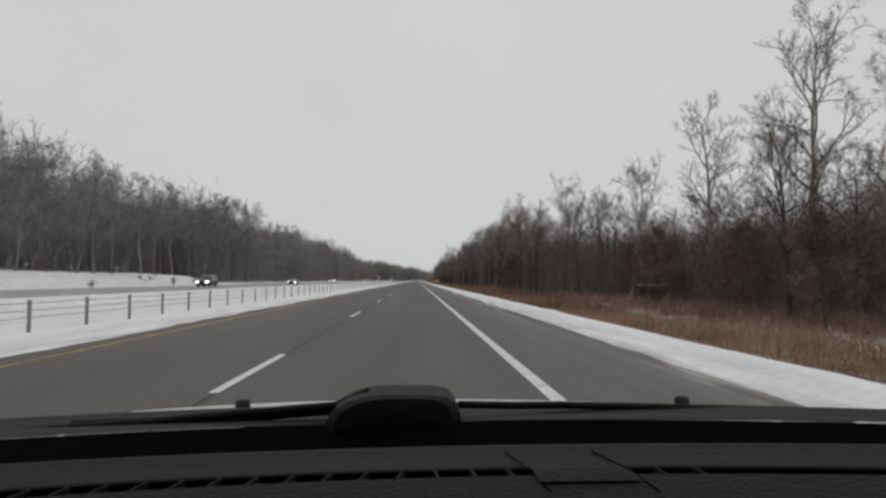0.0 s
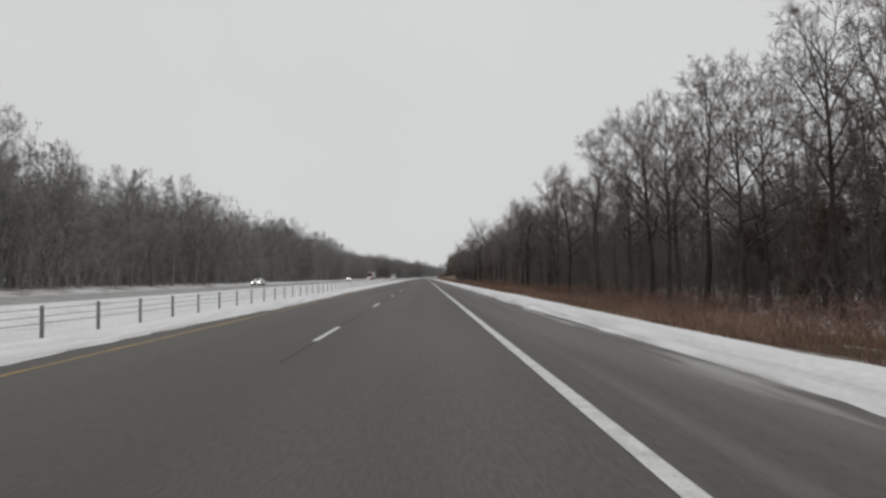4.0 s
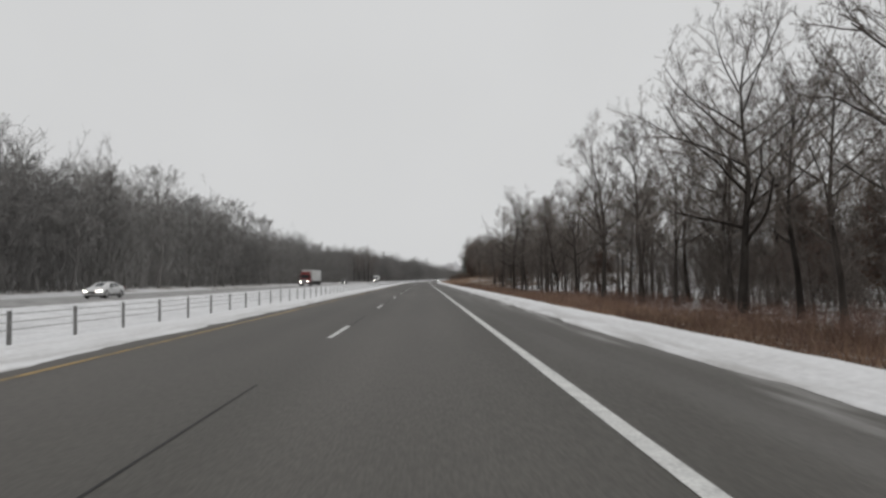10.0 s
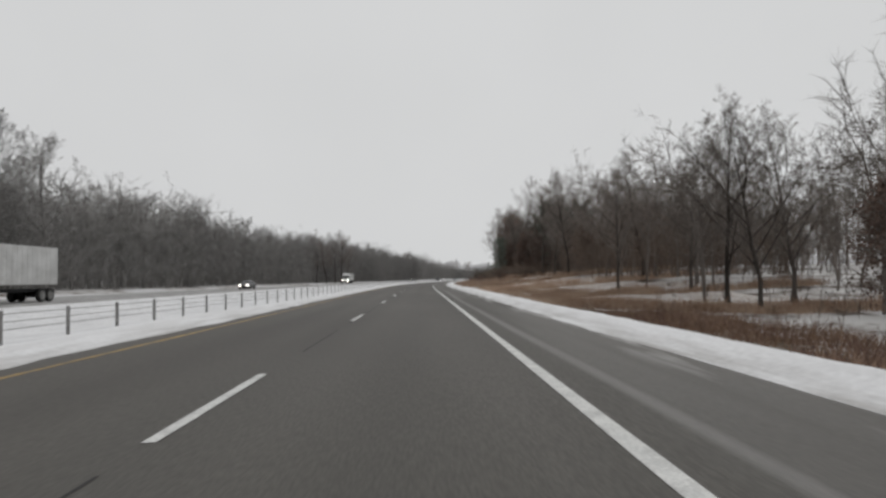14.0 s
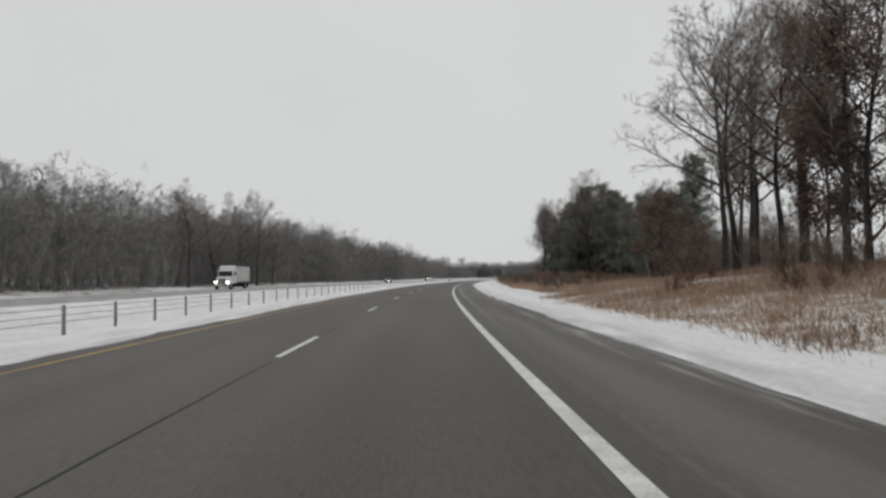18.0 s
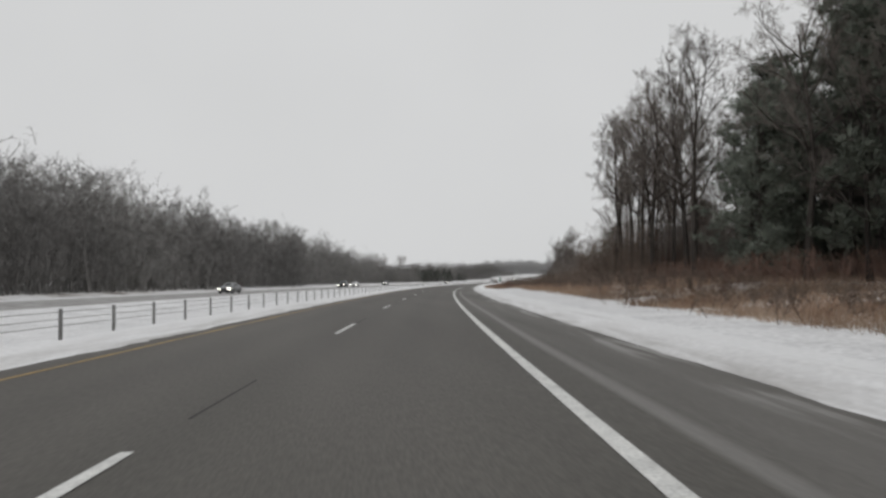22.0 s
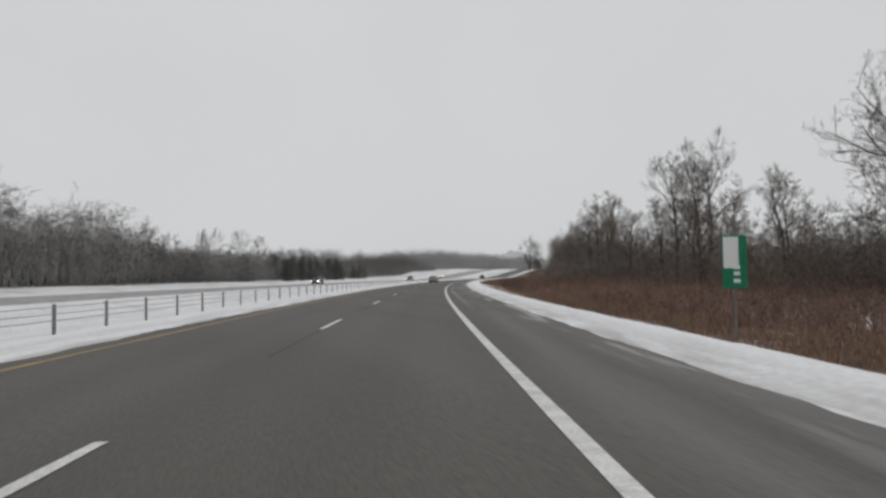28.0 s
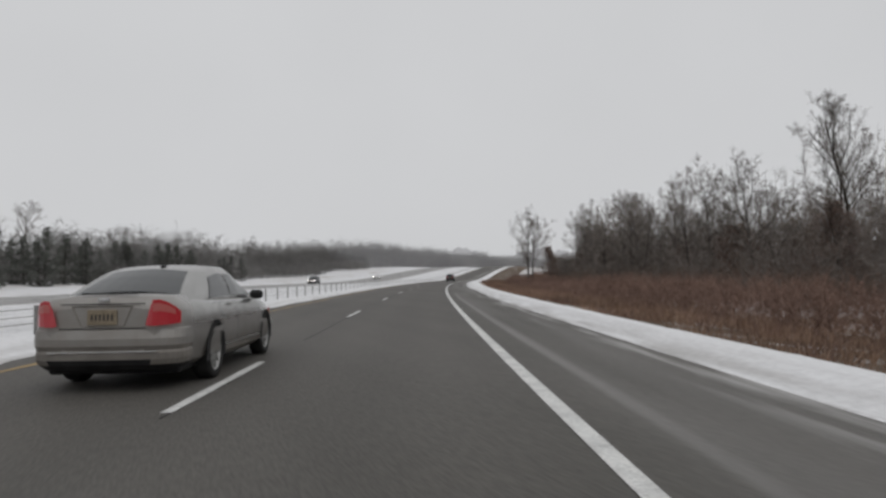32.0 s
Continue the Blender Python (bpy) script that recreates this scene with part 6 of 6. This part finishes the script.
for pts, r in (([(-0.62, 0.93, -0.226), (-0.42, 0.90, -0.213), (-0.26, 0.87, -0.198), (-0.12, 0.85, -0.188), (-0.07, 0.845, -0.168)], 0.006),
               ([(-0.55, 0.95, -0.224), (-0.30, 0.89, -0.210), (-0.11, 0.86, -0.196)], 0.008),
               ([(0.06, 0.86, -0.196), (0.14, 0.88, -0.205), (0.22, 0.90, -0.212), (0.6, 0.90, -0.235)], 0.006)):
    sh = Shell()
    sh.tube([Vector((x, y * DEEP, EYE + z)) for x, y, z in pts], [r] * len(pts), 6, cap=True)
    child("wiper", sh.mesh("wiper", COWL_BLACK, smooth=True), own, "black wiper arm")
block("front_body", (0.06, 1.92, 0.50), (1.6, 1.4, 0.42), 0.12, HOOD_PAINT, own)
block("bulkhead", (0.0, 1.0, 0.70), (1.5, 0.3, 0.54), 0.04, COWL_BLACK, own)
# roof, tailgate, doors and pillars stay out of view, added to shade the dashboard
block("roof", (0.03, -0.55, EYE + 0.46), (1.56, 2.3, 0.09), 0.03, BLACK_PLASTIC, own, "unseen car roof added to shade the dashboard")
block("unseen_tailgate", (0.03, -1.68, EYE - 0.35), (1.5, 0.08, 1.5), 0.03, HOOD_PAINT, own)
for side in (-1, 1):
    block("door", (0.03 + side * 0.77, -0.42, EYE - 0.60), (0.08, 2.4, 0.82), 0.03, HOOD_PAINT, own)
    block("unseen_rear_pillar", (0.03 + side * 0.76, -1.3, EYE + 0.10), (0.06, 0.65, 0.66), 0.02, BLACK_PLASTIC, own)
    block("unseen_centre_pillar", (0.03 + side * 0.76, -0.3, EYE + 0.10), (0.06, 0.16, 0.66), 0.02, BLACK_PLASTIC, own)
block("floor_pan", (0.0, -0.25, 0.42), (1.5, 2.5, 0.12), 0.04, BLACK_PLASTIC, own)
for side in (-1, 1):
    add_wheel(own, 0.03 + side * 0.80, 1.92, WHEEL, 0.33)
    add_wheel(own, 0.03 + side * 0.80, -1.0, WHEEL, 0.33)

# ---- roadside sign ----
SIGN_GREEN = material("green_sign_sheeting", [(0.3, (0.01, 0.16, 0.085)), (0.7, (0.015, 0.21, 0.115))], scale=3, rough=0.45, fine=20)
SIGN_WHITE = plain("white_sign_sheeting", (0.72, 0.74, 0.73), 0.4)
sign = tagged(new("road_sign"), "tall green roadside sign with pale lettering on a steel post", "sign")
sign.matrix_basis = stand(741.1, 10.5, 0.08, -6)
gz = land(741.1, 10.5) - 0.08
block("post", (0, 0.05, (gz + 2.2) / 2 - 0.1), (0.06, 0.05, 2.25 - gz + 0.2), 0.008, GALV, sign)
panel = block("panel", (0, 0, 1.42), (0.62, 0.012, 1.36), 0.004, SIGN_GREEN, sign)
block("snow_crust", (-0.09, -0.012, 1.66), (0.38, 0.008, 0.80), 0.003, SIGN_WHITE, sign, "white crust of blown snow on the sign")
for z, w in ((1.28, 0.34), (1.12, 0.30), (0.93, 0.34)):
    block("bar", (0.05, -0.010, z), (w * 0.5, 0.006, 0.10), 0.001, SIGN_WHITE, panel)

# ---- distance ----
# haze is painted as an even grey glow on this strip of woods
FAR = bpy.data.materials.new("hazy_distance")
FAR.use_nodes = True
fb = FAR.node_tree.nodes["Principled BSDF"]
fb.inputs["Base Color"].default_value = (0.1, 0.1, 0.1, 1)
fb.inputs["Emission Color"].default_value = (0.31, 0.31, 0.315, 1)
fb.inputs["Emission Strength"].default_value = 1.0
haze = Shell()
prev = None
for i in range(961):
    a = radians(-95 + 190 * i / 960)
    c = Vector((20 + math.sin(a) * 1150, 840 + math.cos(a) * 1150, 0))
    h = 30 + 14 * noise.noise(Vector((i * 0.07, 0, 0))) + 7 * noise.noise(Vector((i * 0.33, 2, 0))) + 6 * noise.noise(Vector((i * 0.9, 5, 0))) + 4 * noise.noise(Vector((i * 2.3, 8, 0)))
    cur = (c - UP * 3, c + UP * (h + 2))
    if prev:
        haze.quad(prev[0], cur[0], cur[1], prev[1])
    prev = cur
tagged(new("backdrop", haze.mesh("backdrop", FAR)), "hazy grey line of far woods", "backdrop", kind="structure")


# ---- small things beside the road ----
fence = tagged(new("rail_fence"), "weathered two-rail wooden fence capped with snow", "fence")
for i in range(18):
    s = 256 + i * 2.6
    gz = land(s, 33)
    p = block("post", (0, 0, 0.45), (0.12, 0.12, 1.3), 0.02, OLD_WOOD, fence)
    p.matrix_basis = stand(s, 33, gz)
    if i < 17:
        for z in (0.45, 0.9):
            r = Shell()
            a, b = at(s, 33, land(s, 33) + z), at(s + 2.6, 33, land(s + 2.6, 33) + z)
            r.tube([a, a.lerp(b, 0.5) - UP * 0.02, b], [0.05, 0.055, 0.05], 6, cap=True)
            rail = child("rail", r.mesh("rail", OLD_WOOD, smooth=True), fence)
            c = Shell()
            c.tube([q + UP * 0.045 for q in (a, a.lerp(b, 0.5) - UP * 0.02, b)], [0.035] * 3, 6, cap=True)
            child("snow_cap", c.mesh("snow_cap", SNOW, smooth=True), rail, "snow lying on the rail")

shed = tagged(new("lean_to"), "small open timber lean-to with a snowy flat roof", "shelter")
shed.matrix_basis = stand(47, 27, land(47, 27), 15)
block("roof", (0, 0, 2.05), (3.2, 2.0, 0.12), 0.02, OLD_WOOD, shed)
block("roof_snow", (0, 0, 2.145), (3.1, 1.9, 0.07), 0.03, SNOW, shed, "thin snow on the roof")
for x in (-1.4, 1.4):
    for y in (-0.8, 0.8):
        block("post", (x, y, 0.95), (0.13, 0.13, 2.15), 0.02, OLD_WOOD, shed)
block("back_wall", (0, 0.86, 1.1), (2.66, 0.05, 1.7), 0.01, OLD_WOOD, shed)

pole = tagged(new("wooden_post"), "dark weathered wooden post standing by the wood", "post")
pole.matrix_basis = stand(519, 26, land(519, 26))
sh = Shell()
sh.tube([Vector((0, 0, -0.3)), Vector((0.01, 0, 1.4)), Vector((0.03, 0, 2.8))], [0.13, 0.12, 0.11], 8, cap=True)
child("shaft", sh.mesh("shaft", OLD_WOOD, smooth=True), pole)

for s, x, turn, ln in ((84, 24.5, 70, 7.0), (88, 26, 55, 5.0), (150, 24, 100, 6.0), (236, 25, 80, 6.5)):
    log = tagged(new("fallen_log"), "pale fallen trunk lying at the wood's edge", "log")
    log.matrix_basis = stand(s, x, land(s, x) + 0.16, turn)
    lg = random.Random(s)
    sh = Shell()
    pts = crooked(lg, Vector((0, 0, 0.02)), Vector((0, 1, 0.05)), ln, 5, 0.05, 0.0)
    sh.tube(pts, taper(0.17, 0.07, 5), 7, cap=True)
    child("trunk", sh.mesh("trunk", BARK_PALE, smooth=True), log)
    for _ in range(6):
        q = pts[lg.randint(2, 4)]
        br = Shell()
        br.tube([q, q + aside(lg, UP, lg.uniform(0.3, 1.0)) * lg.uniform(0.5, 1.3)], [0.04, 0.0], 4)
        child("broken_branch", br.mesh("broken_branch", BARK_PALE), log)
